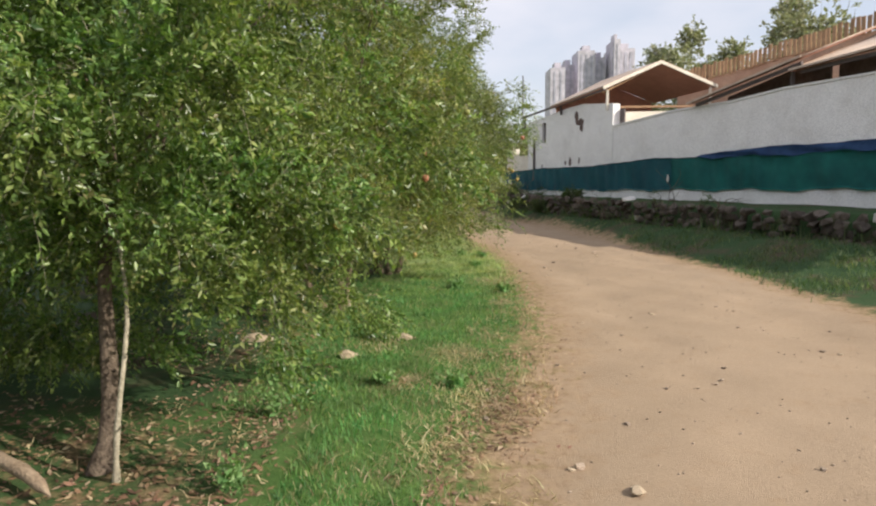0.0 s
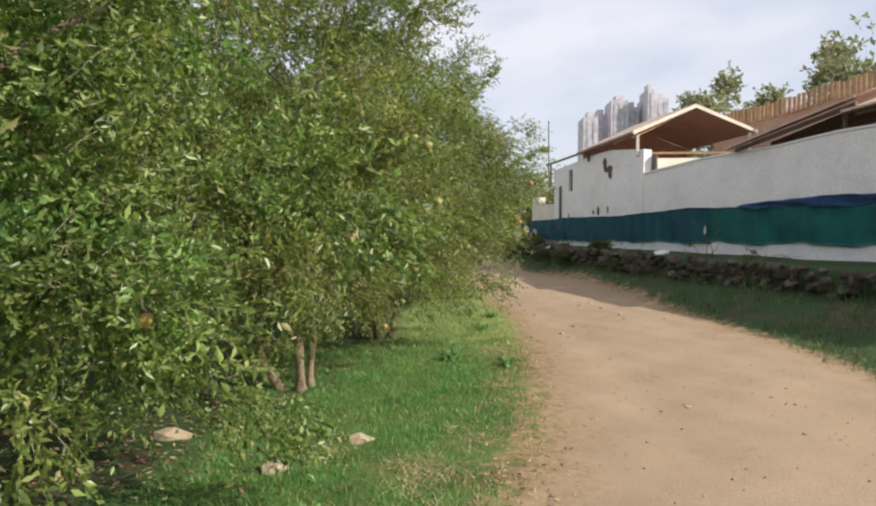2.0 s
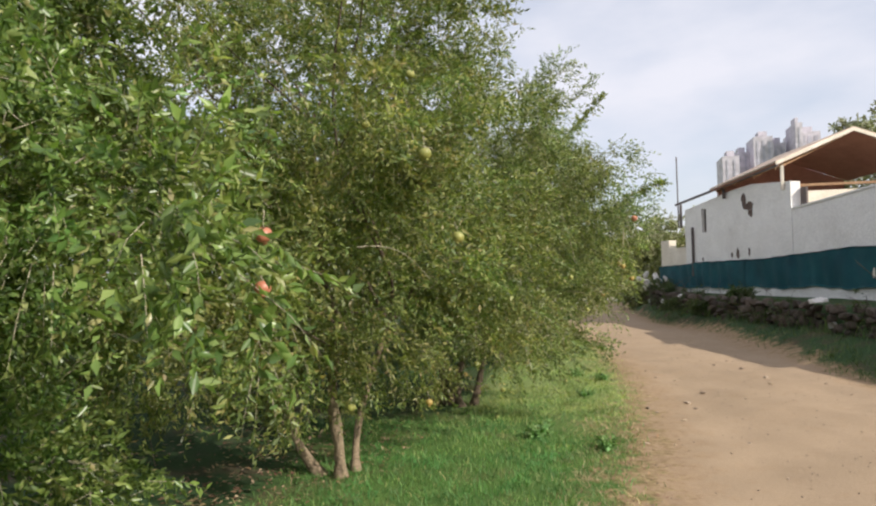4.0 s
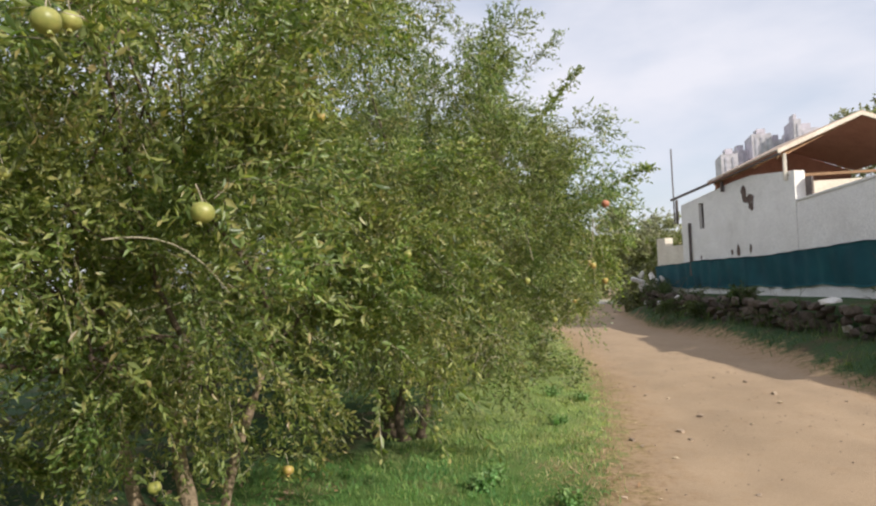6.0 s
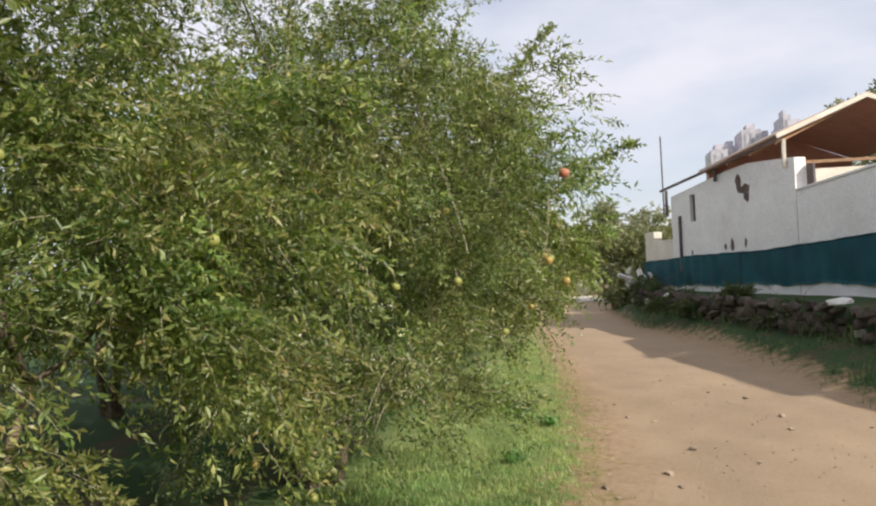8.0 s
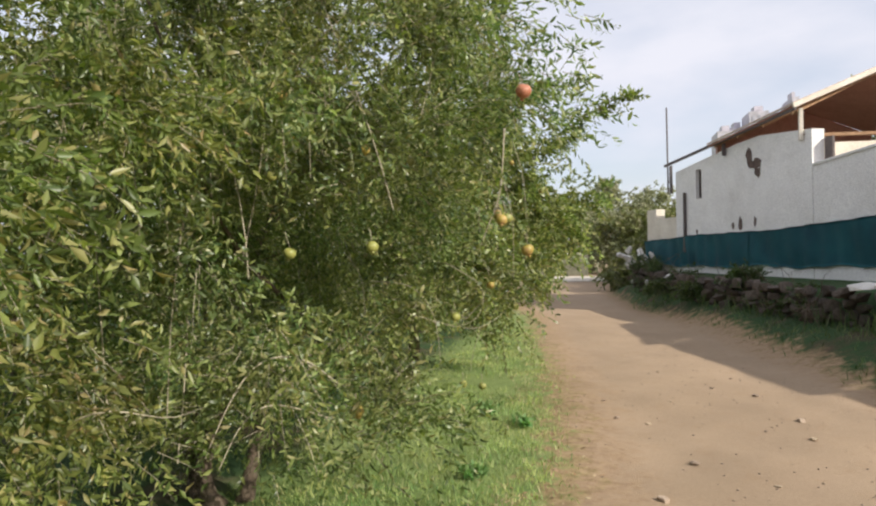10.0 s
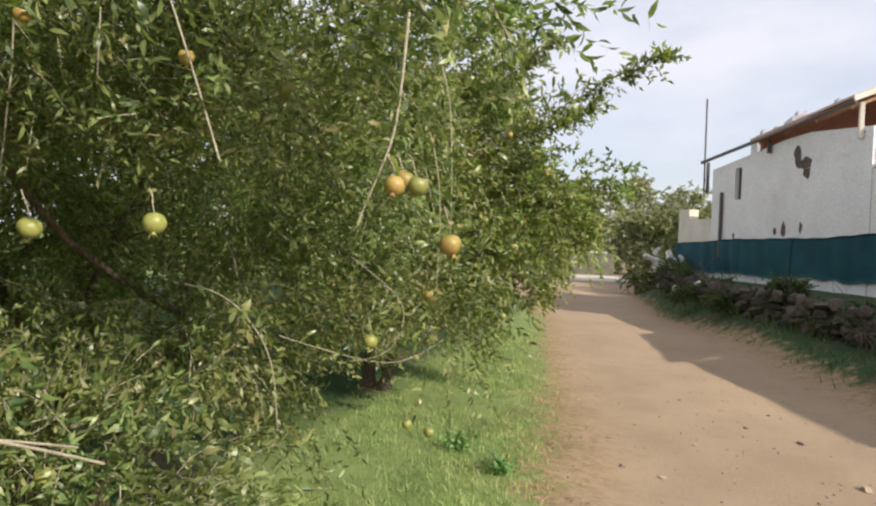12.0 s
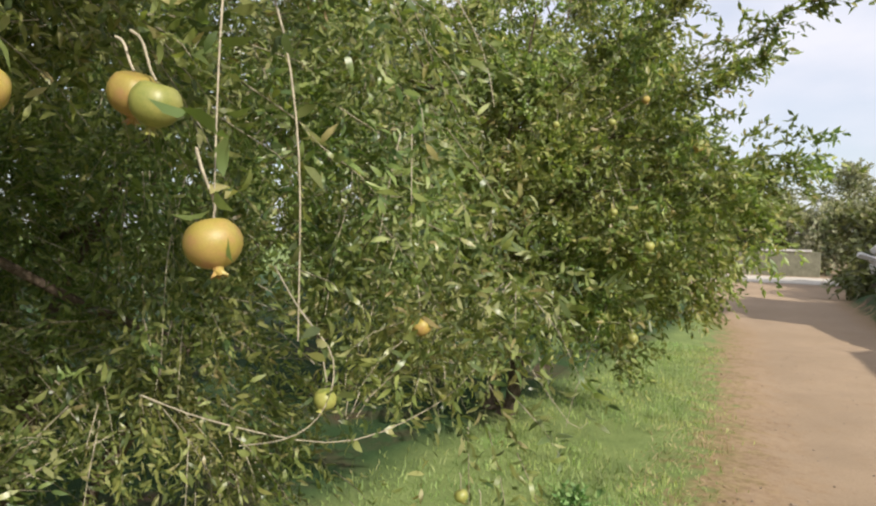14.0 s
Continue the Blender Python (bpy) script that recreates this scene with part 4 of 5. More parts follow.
for k in range(14):
    ob = tagged(new("rubble_stone", rs.choice(PALE_ROCKS)), "pale broken stone in a rubble heap by the wall", "stone", "rubble heap")
    c = 0.16 + 0.12 * rs.random()
    ob.matrix_basis = pose(2.75 + rs.uniform(-0.5, 0.5), 28.8 + rs.uniform(-0.5, 0.5), 0.95 + 0.05 * k * rs.random(), rs.uniform(0, 90), rs.uniform(0, 60), rs.uniform(0, 180)) @ Matrix.Diagonal((c * 1.6, c * 1.4, c, 1))

# ---- pomegranate row ----
ROW = "pomegranate trees beside the track"
LB = "pomegranate tree with dense drooping green foliage and ripening fruit"
P = dict(mat=LEAF, category="tree", group=ROW)
# tree of the row, place, radius, ripeness
FRUIT_PLACES = [
        (2, 1.24, 10.14, 1.508, 0.027, 0), (2, 1.155, 10.137, 1.645, 0.026, 1), (2, 1.122, 10.135, 1.658, 0.026, 0), (2, 1.155, 9.98, 1.63, 0.023, 0), (2, 0.26, 9.9, 1.51, 0.028, 1), (2, 0.64, 9.87, 1.53, 0.026, 1),
        (2, 1.27, 9.8, 2.1, 0.030, 2), (2, 0.77, 10.84, 1.15, 0.027, 1), (2, 0.95, 10.95, 1.32, 0.024, 0), (2, 0.9, 11.15, 1.12, 0.022, 1), (2, 0.55, 9.9, 0.85, 0.03, 0), (2, 0.78, 11.6, 0.62, 0.026, 1), (2, 0.62, 11.75, 0.6, 0.026, 1),
        (1, 0.29, 5.6, 2.05, 0.026, 1), (1, 0.2, 5.75, 2.12, 0.022, 1), (1, 0.33, 6.0, 1.74, 0.028, 1), (1, 0.18, 8.13, 1.71, 0.024, 1), (1, 0.05, 7.3, 2.3, 0.026, 0), (0, -0.02, 4.89, 1.70, 0.026, 2), (0, -0.03, 4.9, 1.54, 0.025, 2), (1, -0.2, 7.4, 0.72, 0.025, 0), (1, 0.02, 9.2, 0.5, 0.024, 1), (1, -0.35, 9.3, 0.62, 0.024, 0),
        (1, -0.6, 7.0, 0.75, 0.028, 1), (0, -0.47, 3.79, 1.30, 0.024, 0), (2, -0.33, 9.61, 1.02, 0.034, 1), (2, -0.2, 9.65, 0.89, 0.03, 1), (2, -0.26, 9.42, 0.70, 0.034, 1), (2, -0.22, 9.74, 1.41, 0.03, 0), (2, 0.22, 10.0, 0.87, 0.026, 1), (3, 0.85, 13.4, 1.5, 0.03, 1), (3, 1.0, 13.9, 2.1, 0.03, 0), (3, 0.8, 13.3, 1.0, 0.03, 1)]


def fruit_of(k):
    return [(x, yy, z) for t_, x, yy, z, r, kind in FRUIT_PLACES if t_ == k]


trees = []
trees.append(tree("pomegranate_tree", (-1.65, 3.65, 0), [(-1.75, 4.1, 2.3, 1.25, 1.5, 1.25), (-1.15, 4.2, 1.7, 0.8, 0.95, 0.9), (-2.6, 3.6, 2.1, 1.2, 1.2, 1.2), (-1.6, 4.2, 3.4, 1.3, 1.5, 1.0), (-2.3, 5.2, 1.7, 1.0, 1.0, 1.0), (-0.6, 4.7, 1.9, 0.65, 0.6, 0.8), (-1.1, 4.0, 1.05, 0.6, 0.55, 0.5), (-1.6, 3.75, 1.45, 0.7, 0.5, 0.45), (-2.4, 4.4, 1.0, 0.8, 0.7, 0.55), (-1.3, 5.0, 0.95, 0.8, 0.6, 0.5)], [((0.02, -0.02), (-0.02, 0.22, 1.3), 0.017, TWIG), ((-0.13, 0.12), (-0.1, 0.42, 1.5), 0.052)], 12500, 14, 0.041, 0.0165, label=LB, seed=3, limbs=5, gap=0.05, near=fruit_of(0) + [(-0.1, 4.74, 1.68), (-0.12, 4.72, 1.58), (-0.15, 4.7, 1.5), (-0.42, 3.72, 1.36), (-0.05, 4.76, 1.62)], low=0.45, whips=14, whip_r=0.002, **{**P, "mat": LEAF_GREEN}))
trees.append(tree("pomegranate_tree", (-1.1, 8.0, 0), [(-0.95, 6.9, 1.9, 1.15, 1.5, 1.15), (-0.75, 7.6, 1.5, 0.95, 1.3, 0.85), (-1.3, 7.2, 3.2, 1.5, 1.7, 1.2), (-2.3, 6.8, 2.2, 1.4, 1.6, 1.5), (-1.0, 8.7, 2.4, 1.2, 1.0, 1.4), (-0.25, 8.35, 1.85, 0.6, 0.8, 0.85), (-1.9, 6.6, 1.2, 0.9, 1.0, 0.6), (-0.95, 7.4, 1.1, 0.55, 0.45, 0.38), (-0.8, 7.5, 3.2, 1.0, 1.3, 0.95), (-1.9, 8.6, 3.4, 1.3, 1.3, 1.1), (-2.0, 6.4, 3.4, 1.1, 1.2, 1.0)], [((0, 0), (0.1, -0.15, 1.2), 0.052, SUNLIT_BARK), ((-0.16, 0.05), (-0.45, -0.2, 1.3), 0.045, SUNLIT_BARK), ((0.05, 0.2), (0.3, 0.35, 1.2), 0.036, SUNLIT_BARK)], 18500, 15, 0.040, 0.0135, label=LB, seed=5, gap=0.12, hollows=[(-0.85, 6.4, 1.2, 0.6, 0.75, 0.38), (0.55, 7.1, 1.45, 0.42, 0.6, 0.7), (-0.55, 6.3, 0.6, 0.65, 1.0, 0.42), (-0.3, 8.6, 0.3, 0.8, 1.0, 0.54)], near=fruit_of(1), low=0.6, whips=18, whip_r=0.0031, extra=[((0.1, 7.9, 3.7), (0.5, 0.25, 0.8), 0.6)], **P))
trees.append(tree("pomegranate_tree", (-0.75, 10.9, 0), [(-0.35, 10.6, 1.7, 1.3, 1.2, 1.15), (-0.1, 11.2, 1.2, 1.05, 1.1, 0.85), (-0.6, 10.8, 2.9, 1.6, 1.4, 1.3), (-1.6, 10.4, 2.2, 1.4, 1.4, 1.5), (0.15, 10.05, 0.95, 0.75, 0.5, 0.55), (0.6, 10.35, 1.9, 0.55, 0.6, 0.75), (0.4, 9.9, 2.4, 0.7, 0.5, 0.5), (0.40, 10.25, 0.60, 0.38, 0.42, 0.33), (0.0, 10.2, 0.7, 0.7, 0.5, 0.4)], [((0, 0), (0.15, 0.0, 1.0), 0.06), ((-0.15, 0.1), (-0.5, 0.2, 1.3), 0.07), ((0.12, 0.1), (0.45, 0.4, 1.1), 0.045)], 19500, 11, 0.040, 0.0112, label=LB, seed=8, gap=0.14, full=True, hollows=[(0.65, 10.2, 1.47, 0.68, 0.62, 0.38), (-0.05, 10.3, 1.46, 0.55, 0.6, 0.40), (1.1, 11.5, 0.3, 0.66, 1.3, 0.6), (0.4, 12.1, 0.3, 0.95, 0.95, 0.62), (-0.5, 9.5, 0.38, 0.9, 0.85, 0.5), (1.1, 12.2, 0.7, 0.42, 0.7, 0.5)], low=0.26, whips=44, whip_r=0.0026, extra=[((0.0, 9.55, 1.2), (0.1, 0.0, 0.98), 0.9), ((-0.25, 9.4, 1.4), (0.05, -0.1, 0.98), 1.0), ((-0.1, 9.5, 0.9), (0.3, -0.2, 0.9), 0.8), ((-0.4, 9.3, 1.7), (0.2, 0.1, 0.95), 1.0), ((0.1, 9.7, 1.9), (-0.1, -0.1, 0.98), 0.9), ((-0.3, 9.5, 2.2), (0.15, 0.0, 0.95), 0.9), ((0.1, 10.0, 1.95), (0.3, -0.1, 0.9), 0.9), ((0.55, 9.95, 2.15), (-0.25, -0.2, 0.92), 0.8), ((-0.15, 9.9, 2.1), (0.1, -0.3, 0.9), 0.9), ((0.3, 10.05, 2.3), (0.35, -0.3, 0.75), 0.7), ((0.55, 10.7, 3.4), (0.6, 0.2, 0.75), 0.6)], limbs=3, twig_rad=0.0015, twig_len=0.15, **{**P, "mat": LEAF_GREY}))
trees.append(tree("pomegranate_tree", (-0.7, 14.9, 0), [(-0.4, 14.9, 1.9, 1.35, 1.6, 1.3), (-0.35, 14.5, 2.75, 1.05, 1.3, 0.85), (-0.9, 15.2, 3.2, 1.1, 1.4, 0.95), (0.05, 14.1, 1.3, 0.95, 1.1, 0.9), (-1.6, 14.5, 2.4, 1.4, 1.8, 1.7), (0.5, 14.3, 2.2, 0.85, 0.9, 0.8)], [((0, 0), (0.1, 0.0, 1.2), 0.07), ((-0.2, 0.1), (-0.5, 0.2, 1.3), 0.06)], 11500, 12, 0.058, 0.023, label=LB, seed=12, gap=0.12, hollows=[(1.0, 13.5, 0.35, 0.95, 2.0, 0.78)], near=fruit_of(3), low=0.3, whips=14, extra=[((0.75, 13.85, 2.45), (0.90, -0.06, 0.42), 1.25), ((0.6, 14.1, 2.4), (0.85, 0.05, 0.30), 0.9), ((0.05, 13.9, 3.4), (0.68, 0.0, 0.73), 1.45), ((0.1, 14.1, 3.1), (0.72, 0.1, 0.62), 0.7), ((-0.5, 14.3, 3.6), (0.28, 0.0, 0.95), 1.3), ((0.5, 14.1, 2.8), (0.75, -0.1, 0.55), 0.7), ((-0.8, 14.8, 4.0), (0.1, -0.1, 0.98), 0.8)], **{**P, "mat": LEAF_LIGHT}))
trees.append(tree("pomegranate_tree", (-1.6, 19.6, 0), [(-1.4, 19.2, 1.6, 1.5, 2.0, 1.5), (-1.7, 19.8, 3.0, 1.5, 1.8, 1.2), (-2.6, 19.0, 2.3, 1.5, 1.8, 1.8)], [((0, 0), (0.1, 0, 1.2), 0.07), ((-0.2, 0.1), (-0.4, 0.2, 1.3), 0.06)], 4200, 12, 0.08, 0.032, label=LB, seed=15, low=0.25, twig_len=0.25, spread=0.2, **{**P, "mat": LEAF_LIGHT}))
trees.append(tree("pomegranate_tree", (-3.4, 25.0, 0), [(-3.3, 25.0, 1.7, 1.9, 2.4, 1.6), (-3.4, 25.2, 2.8, 1.7, 2.0, 1.1)], [((0, 0), (0.1, 0, 1.2), 0.08)], 2800, 12, 0.10, 0.042, label=LB, seed=16, low=0.25, twig_len=0.28, spread=0.24, **{**P, "mat": LEAF_LIGHT}))
# back row added to close sky gaps and darken views between the crowns
for k, (x, yy) in enumerate([(-4.3, 2.2), (-4.6, 5.6), (-4.5, 9.2), (-4.3, 13.0), (-4.6, 17.0), (-5.6, 22.0)]):
    trees.append(tree("pomegranate_tree", (x, yy, 0), [(x, yy, 2.1, 1.7, 2.0, 1.7), (x + 0.2, yy + 0.3, 3.6, 1.6, 1.8, 1.2)], [((0, 0), (0.1, 0, 1.2), 0.08), ((-0.2, 0.1), (-0.4, 0.2, 1.3), 0.06)], 2400, 11, 0.11, 0.046, label="pomegranate tree of a row added behind to darken gaps", seed=30 + k, low=0.15, twig_len=0.26, spread=0.22, limbs=6, mat=LEAF, category="tree", group="pomegranate trees of the back row"))

# ---- shrubs on the bank ----
for k, (x, yy, r, h) in enumerate([(4.5, 19.0, 0.36, 0.24), (4.2, 20.6, 0.4, 0.26), (3.85, 22.3, 0.42, 0.27), (3.5, 24.0, 0.45, 0.30), (3.2, 25.6, 0.5, 0.40), (2.95, 27.2, 0.6, 0.62), (4.55, 17.9, 0.3, 0.22), (5.5, 15.85, 0.24, 0.62), (6.05, 14.4, 0.28, 0.5), (3.6, 23.1, 0.25, 0.5)]):
    z0 = float(ground_height(np.array(x), np.array(yy)))
    tree("shrub", (x, yy, z0), [(x, yy, z0 + h * 0.75, r, r * 1.2, h * 0.75)], [((0, 0), (0, 0, h * 0.5), 0.02)], 420 if r > 0.3 else 110, 11, 0.06, 0.024, DARK_LEAF, "dark green shrub on the bank below the wall", "shrub", "shrubs along the stone wall", seed=60 + k, limbs=4, twig_len=0.16, low=0.03, spread=0.1)

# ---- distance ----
# the last tree, mostly hidden by the house, is added to shade the far track
far_trees = [(17.0, 46, 4.8, 11.8, 2400, HAZY_LEAF), (18.5, 34, 2.6, 11.6, 900, HAZY_LEAF), (24.0, 38, 3.5, 12, 1000, HAZY_LEAF), (7.5, 62, 5, 7.5, 900, HAZY_LEAF), (2.6, 58, 4.2, 7.0, 900, HAZY_LEAF), (0.8, 50, 2.0, 4.2, 700, HAZY_LEAF), (-3.5, 52, 3.2, 4.2, 900, PALE_LEAF), (-0.8, 54, 3.4, 4.6, 1100, PALE_LEAF), (-9.0, 50, 4.5, 6.5, 900, HAZY_LEAF), (-15, 55, 6, 8, 900, HAZY_LEAF), (-6, 68, 6, 8, 900, HAZY_LEAF), (13, 75, 6, 8.5, 800, HAZY_LEAF), (3.7, 31.2, 0.7, 1.4, 500, SHADE_LEAF), (4.0, 39.0, 2.2, 3.5, 1100, SHADE_LEAF), (6.0, 33.2, 1.8, 3.3, 800, SHADE_LEAF)]
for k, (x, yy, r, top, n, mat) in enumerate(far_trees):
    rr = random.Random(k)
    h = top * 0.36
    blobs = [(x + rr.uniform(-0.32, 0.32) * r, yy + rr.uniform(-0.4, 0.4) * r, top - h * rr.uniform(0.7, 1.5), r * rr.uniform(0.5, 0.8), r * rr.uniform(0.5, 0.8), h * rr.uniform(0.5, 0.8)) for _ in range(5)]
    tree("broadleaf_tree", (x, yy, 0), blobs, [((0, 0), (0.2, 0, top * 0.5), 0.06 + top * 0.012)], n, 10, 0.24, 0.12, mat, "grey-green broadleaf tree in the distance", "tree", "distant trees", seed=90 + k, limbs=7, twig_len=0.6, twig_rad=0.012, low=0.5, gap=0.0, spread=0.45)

far_wall = tagged(new("wall_far"), "low grey field wall across the far end", "wall", kind="structure")
bm = bmesh.new()
add_box(bm, pose(-7, 47.5, 0.62, 0, 0, 0), 16, 0.35, 1.26, 0.03)
part("wall_panel", bm, FIELD_WALL, far_wall)
rf_ = random.Random(8)
xx = -14.6
while xx < 0.6:
    w = rf_.uniform(0.5, 0.9)
    bm = bmesh.new()
    add_box(bm, pose(xx + w / 2, 47.5 + rf_.uniform(-0.03, 0.03), 1.31 + rf_.uniform(-0.01, 0.02), 0, 0, rf_.uniform(-2, 2)), w - 0.03, 0.44, 0.11, 0.02)
    part("coping", bm, PALE_STONE, far_wall)
    xx += w
# slabs paler than the dirt: sunlight on the cross road is in their colour
road_far = tagged(new("road_far"), "pale sunlit concrete cross road at the far end", "road", kind="structure")
for k in range(6):
    bm = bmesh.new()
    add_box(bm, pose(-15.0 + k * 3.6, 42.6, -0.03, 0, 0, 0), 3.57, 6.0, 0.12, 0.02)
    part("slab", bm, CONCRETE, road_far)
shed = empty("shed", (-2.6, 51, 0), "small dark shed among the far trees", "shed")
bm = bmesh.new()
add_box(bm, pose(0, 0, 1.2), 3.0, 2.4, 2.4, 0.02)
part("wall", bm, DARK, shed)
bm = bmesh.new()
add_box(bm, pose(0, 0, 2.47, 4, 0, 0), 3.4, 2.8, 0.1, 0.02)
part("roof", bm, SHEET, shed)

towers = [(44.5, 250, 5.4, 41, 5), (50.5, 262, 5.0, 44, 5), (56.0, 255, 6.2, 48, 6), (61.5, 258, 4.2, 46, 4), (66.0, 250, 2.2, 51, 2), (71.5, 262, 9.0, 50, 8)]
for k, (x, yy, w, h, b) in enumerate(towers):
    root = empty("tower_block", (x, yy, 0), "hazy pale high-rise block on the skyline", "building", "skyline towers")
    bm = bmesh.new()
    add_box(bm, pose(0, 0, h / 2), w, 12, h)
    add_box(bm, pose(w * 0.1, 0, h + 1.2), w * 0.45, 5, 2.4)
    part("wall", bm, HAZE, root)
    for j in range(b // 2):
        bm = bmesh.new()
        add_box(bm, pose(-w / 2 + w * (j + 0.7) / (b // 2 + 0.4), -6.02, h / 2), w * 0.12, 0.3, h * 0.94)
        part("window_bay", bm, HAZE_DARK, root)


# ---- fruit ----
def fruit_meshes():
    """A pomegranate: slightly angular globe with its calyx crown below."""
    out_ = []
    for k, mat in enumerate((FRUIT, FRUIT_GREEN, FRUIT_RED)):
        bm = bmesh.new()
        bmesh.ops.create_uvsphere(bm, u_segments=18, v_segments=12, radius=1.0)
        for v in bm.verts:
            a = math.atan2(v.co.y, v.co.x)
            r = 1 + 0.035 * math.cos(6 * a) * (1 - v.co.z ** 2)
            dent = -0.2 * max(0, v.co.z - 0.80) / 0.2
            v.co = Vector((v.co.x * r, v.co.y * r, v.co.z * 0.93 + dent))
        for f in bm.faces:
            f.smooth = True
        me = bpy.data.meshes.new("fruit")
        bm.to_mesh(me)
        bm.free()
        me.materials.append(mat)
        bm = bmesh.new()
        rings = []
        for z, r, star in ((-0.85, 0.22, 0), (-1.02, 0.18, 0), (-1.18, 0.28, 0.08)):
            rings.append([bm.verts.new((math.cos(i * math.pi / 6) * (r + (star if i % 2 else -star)), math.sin(i * math.pi / 6) * (r + (star if i % 2 else -star)), z - (0.08 if star and i % 2 else 0))) for i in range(12)])
        for a, b in zip(rings, rings[1:]):
            for i in range(12):
                bm.faces.new((a[i], a[(i + 1) % 12], b[(i + 1) % 12], b[i]))
        bm.faces.new(rings[1])
        cx = bpy.data.meshes.new("calyx")
        bm.to_mesh(cx)
        bm.free()
        cx.materials.append(mat)
        out_.append((me, cx))
    return out_


FRUITS = fruit_meshes()
FRUIT_LABEL = ("yellow and pink pomegranate", "green-yellow unripe pomegranate", "red ripe pomegranate")


def hang(tree_, at, r, kind, rng):
    me, cx = FRUITS[kind]
    ob = tagged(new("fruit", me), FRUIT_LABEL[kind])
    ob.parent = tree_
    ob.matrix_basis = Matrix.Translation(Vector(at) - tree_.location) @ pose(0, 0, 0, rng.uniform(-25, 25), rng.uniform(-25, 25), rng.uniform(0, 180)) @ Matrix.Diagonal((r, r, r, 1))
    c = new("calyx", cx)
    c.parent = ob
    p = np.asarray(at, float) - np.asarray(tree_.location)
    top = p + np.array([0, 0, r * 0.85])
    end = p + np.array([rng.uniform(-0.025, -0.005), rng.uniform(-0.015, 0.015), r + rng.uniform(0.03, 0.07)])
    v, f = tube_arrays(bent_line(top, end, 0.08, 6, np.random.default_rng(int(r * 1e6))), np.linspace(0.0014, 0.0018, 6), 5)
    mesh_object("stalk", v, f, TWIG, tree_, smooth=True)


rf = random.Random(21)


def shoot(tree_, points, r0, leaves=0):
    """A pale arching shoot through the given places, thinning to its tip, with a few leaves."""
    p = np.asarray(points, float) - np.asarray(tree_.location)
    t = np.linspace(0, 1, len(p))
    u = np.linspace(0, 1, 18)
    line = np.stack([np.interp(u, t, p[:, k]) for k in range(3)], -1)
    for _ in range(3):
        line[1:-1] = (line[:-2] + 2 * line[1:-1] + line[2:]) / 4
    v, f_ = tube_arrays(line, np.linspace(r0, r0 * 0.4, 18), 6)
    mesh_object("shoot", v, f_, TWIG, tree_, smooth=True)
    if leaves:
        rng = np.random.default_rng(len(points) + leaves)
        i = rng.integers(4, 18, leaves)
        w = rng.normal(0, 1, (leaves, 3))
        w /= np.linalg.norm(w, axis=1)[:, None]
        v, f_ = leaves_on(line[i], w, np.full(leaves, 0.03), 2, 0.034, 0.015, rng, 0.1, True)
        tagged(mesh_object("foliage", v, f_, LEAF_GREY, tree_), kind="stuff")


shoot(trees[2], [(0.75, 10.4, 2.15), (0.93, 10.33, 2.02), (1.12, 10.33, 1.85), (1.16, 10.34, 1.63), (1.15, 10.35, 1.38)], 0.0024, 18)
shoot(trees[2], [(0.55, 10.1, 1.38), (0.72, 9.98, 1.38), (0.81, 9.95, 1.35), (0.87, 10.0, 1.24), (0.89, 10.0, 1.02)], 0.0022, 14)
shoot(trees[2], [(0.75, 10.7, 1.45), (0.92, 10.6, 1.37), (0.97, 10.65, 1.30), (0.95, 10.64, 1.19), (0.90, 10.6, 1.14), (0.82, 10.55, 1.13)], 0.0019, 12)
shoot(trees[2], [(0.6, 10.5, 1.2), (0.72, 10.55, 1.16), (0.9, 10.75, 1.08), (1.02, 10.95, 1.16), (1.08, 11.0, 1.25)], 0.0017, 12)
shoot(trees[2], [(1.17, 10.2, 2.0), (1.22, 10.17, 1.85), (1.237, 10.145, 1.68), (1.24, 10.14, 1.53)], 0.0018, 14)
shoot(trees[2], [(1.17, 9.99, 2.0), (1.16, 9.99, 1.85), (1.15, 9.98, 1.73), (1.11, 9.975, 1.63), (1.07, 9.97, 1.53)], 0.0042, 16)
shoot(trees[2], [(0.45, 9.95, 0.95), (0.47, 9.6, 1.12), (0.40, 9.46, 1.15), (0.35, 9.38, 1.10), (0.31, 9.31, 0.99), (0.27, 9.25, 0.84)], 0.0042, 14)
shoot(trees[2], [(0.42, 9.95, 0.80), (0.46, 9.42, 0.99), (0.41, 9.35, 0.99), (0.37, 9.29, 0.94), (0.34, 9.22, 0.82)], 0.0036, 10)
shoot(trees[2], [(0.42, 9.9, 1.0), (0.43, 9.55, 1.13), (0.42, 9.48, 1.06), (0.44, 9.45, 0.92), (0.48, 9.43, 0.74)], 0.0036, 8)
shoot(trees[2], [(0.0, 10.05, 1.9), (-0.04, 9.95, 2.05), (0.02, 9.88, 2.12), (0.10, 9.86, 2.04), (0.12, 9.86, 1.90)], 0.003, 10)
for t_, x, yy, z, r, kind in FRUIT_PLACES:
    hang(trees[t_], (x, yy, z), r, kind, rf)
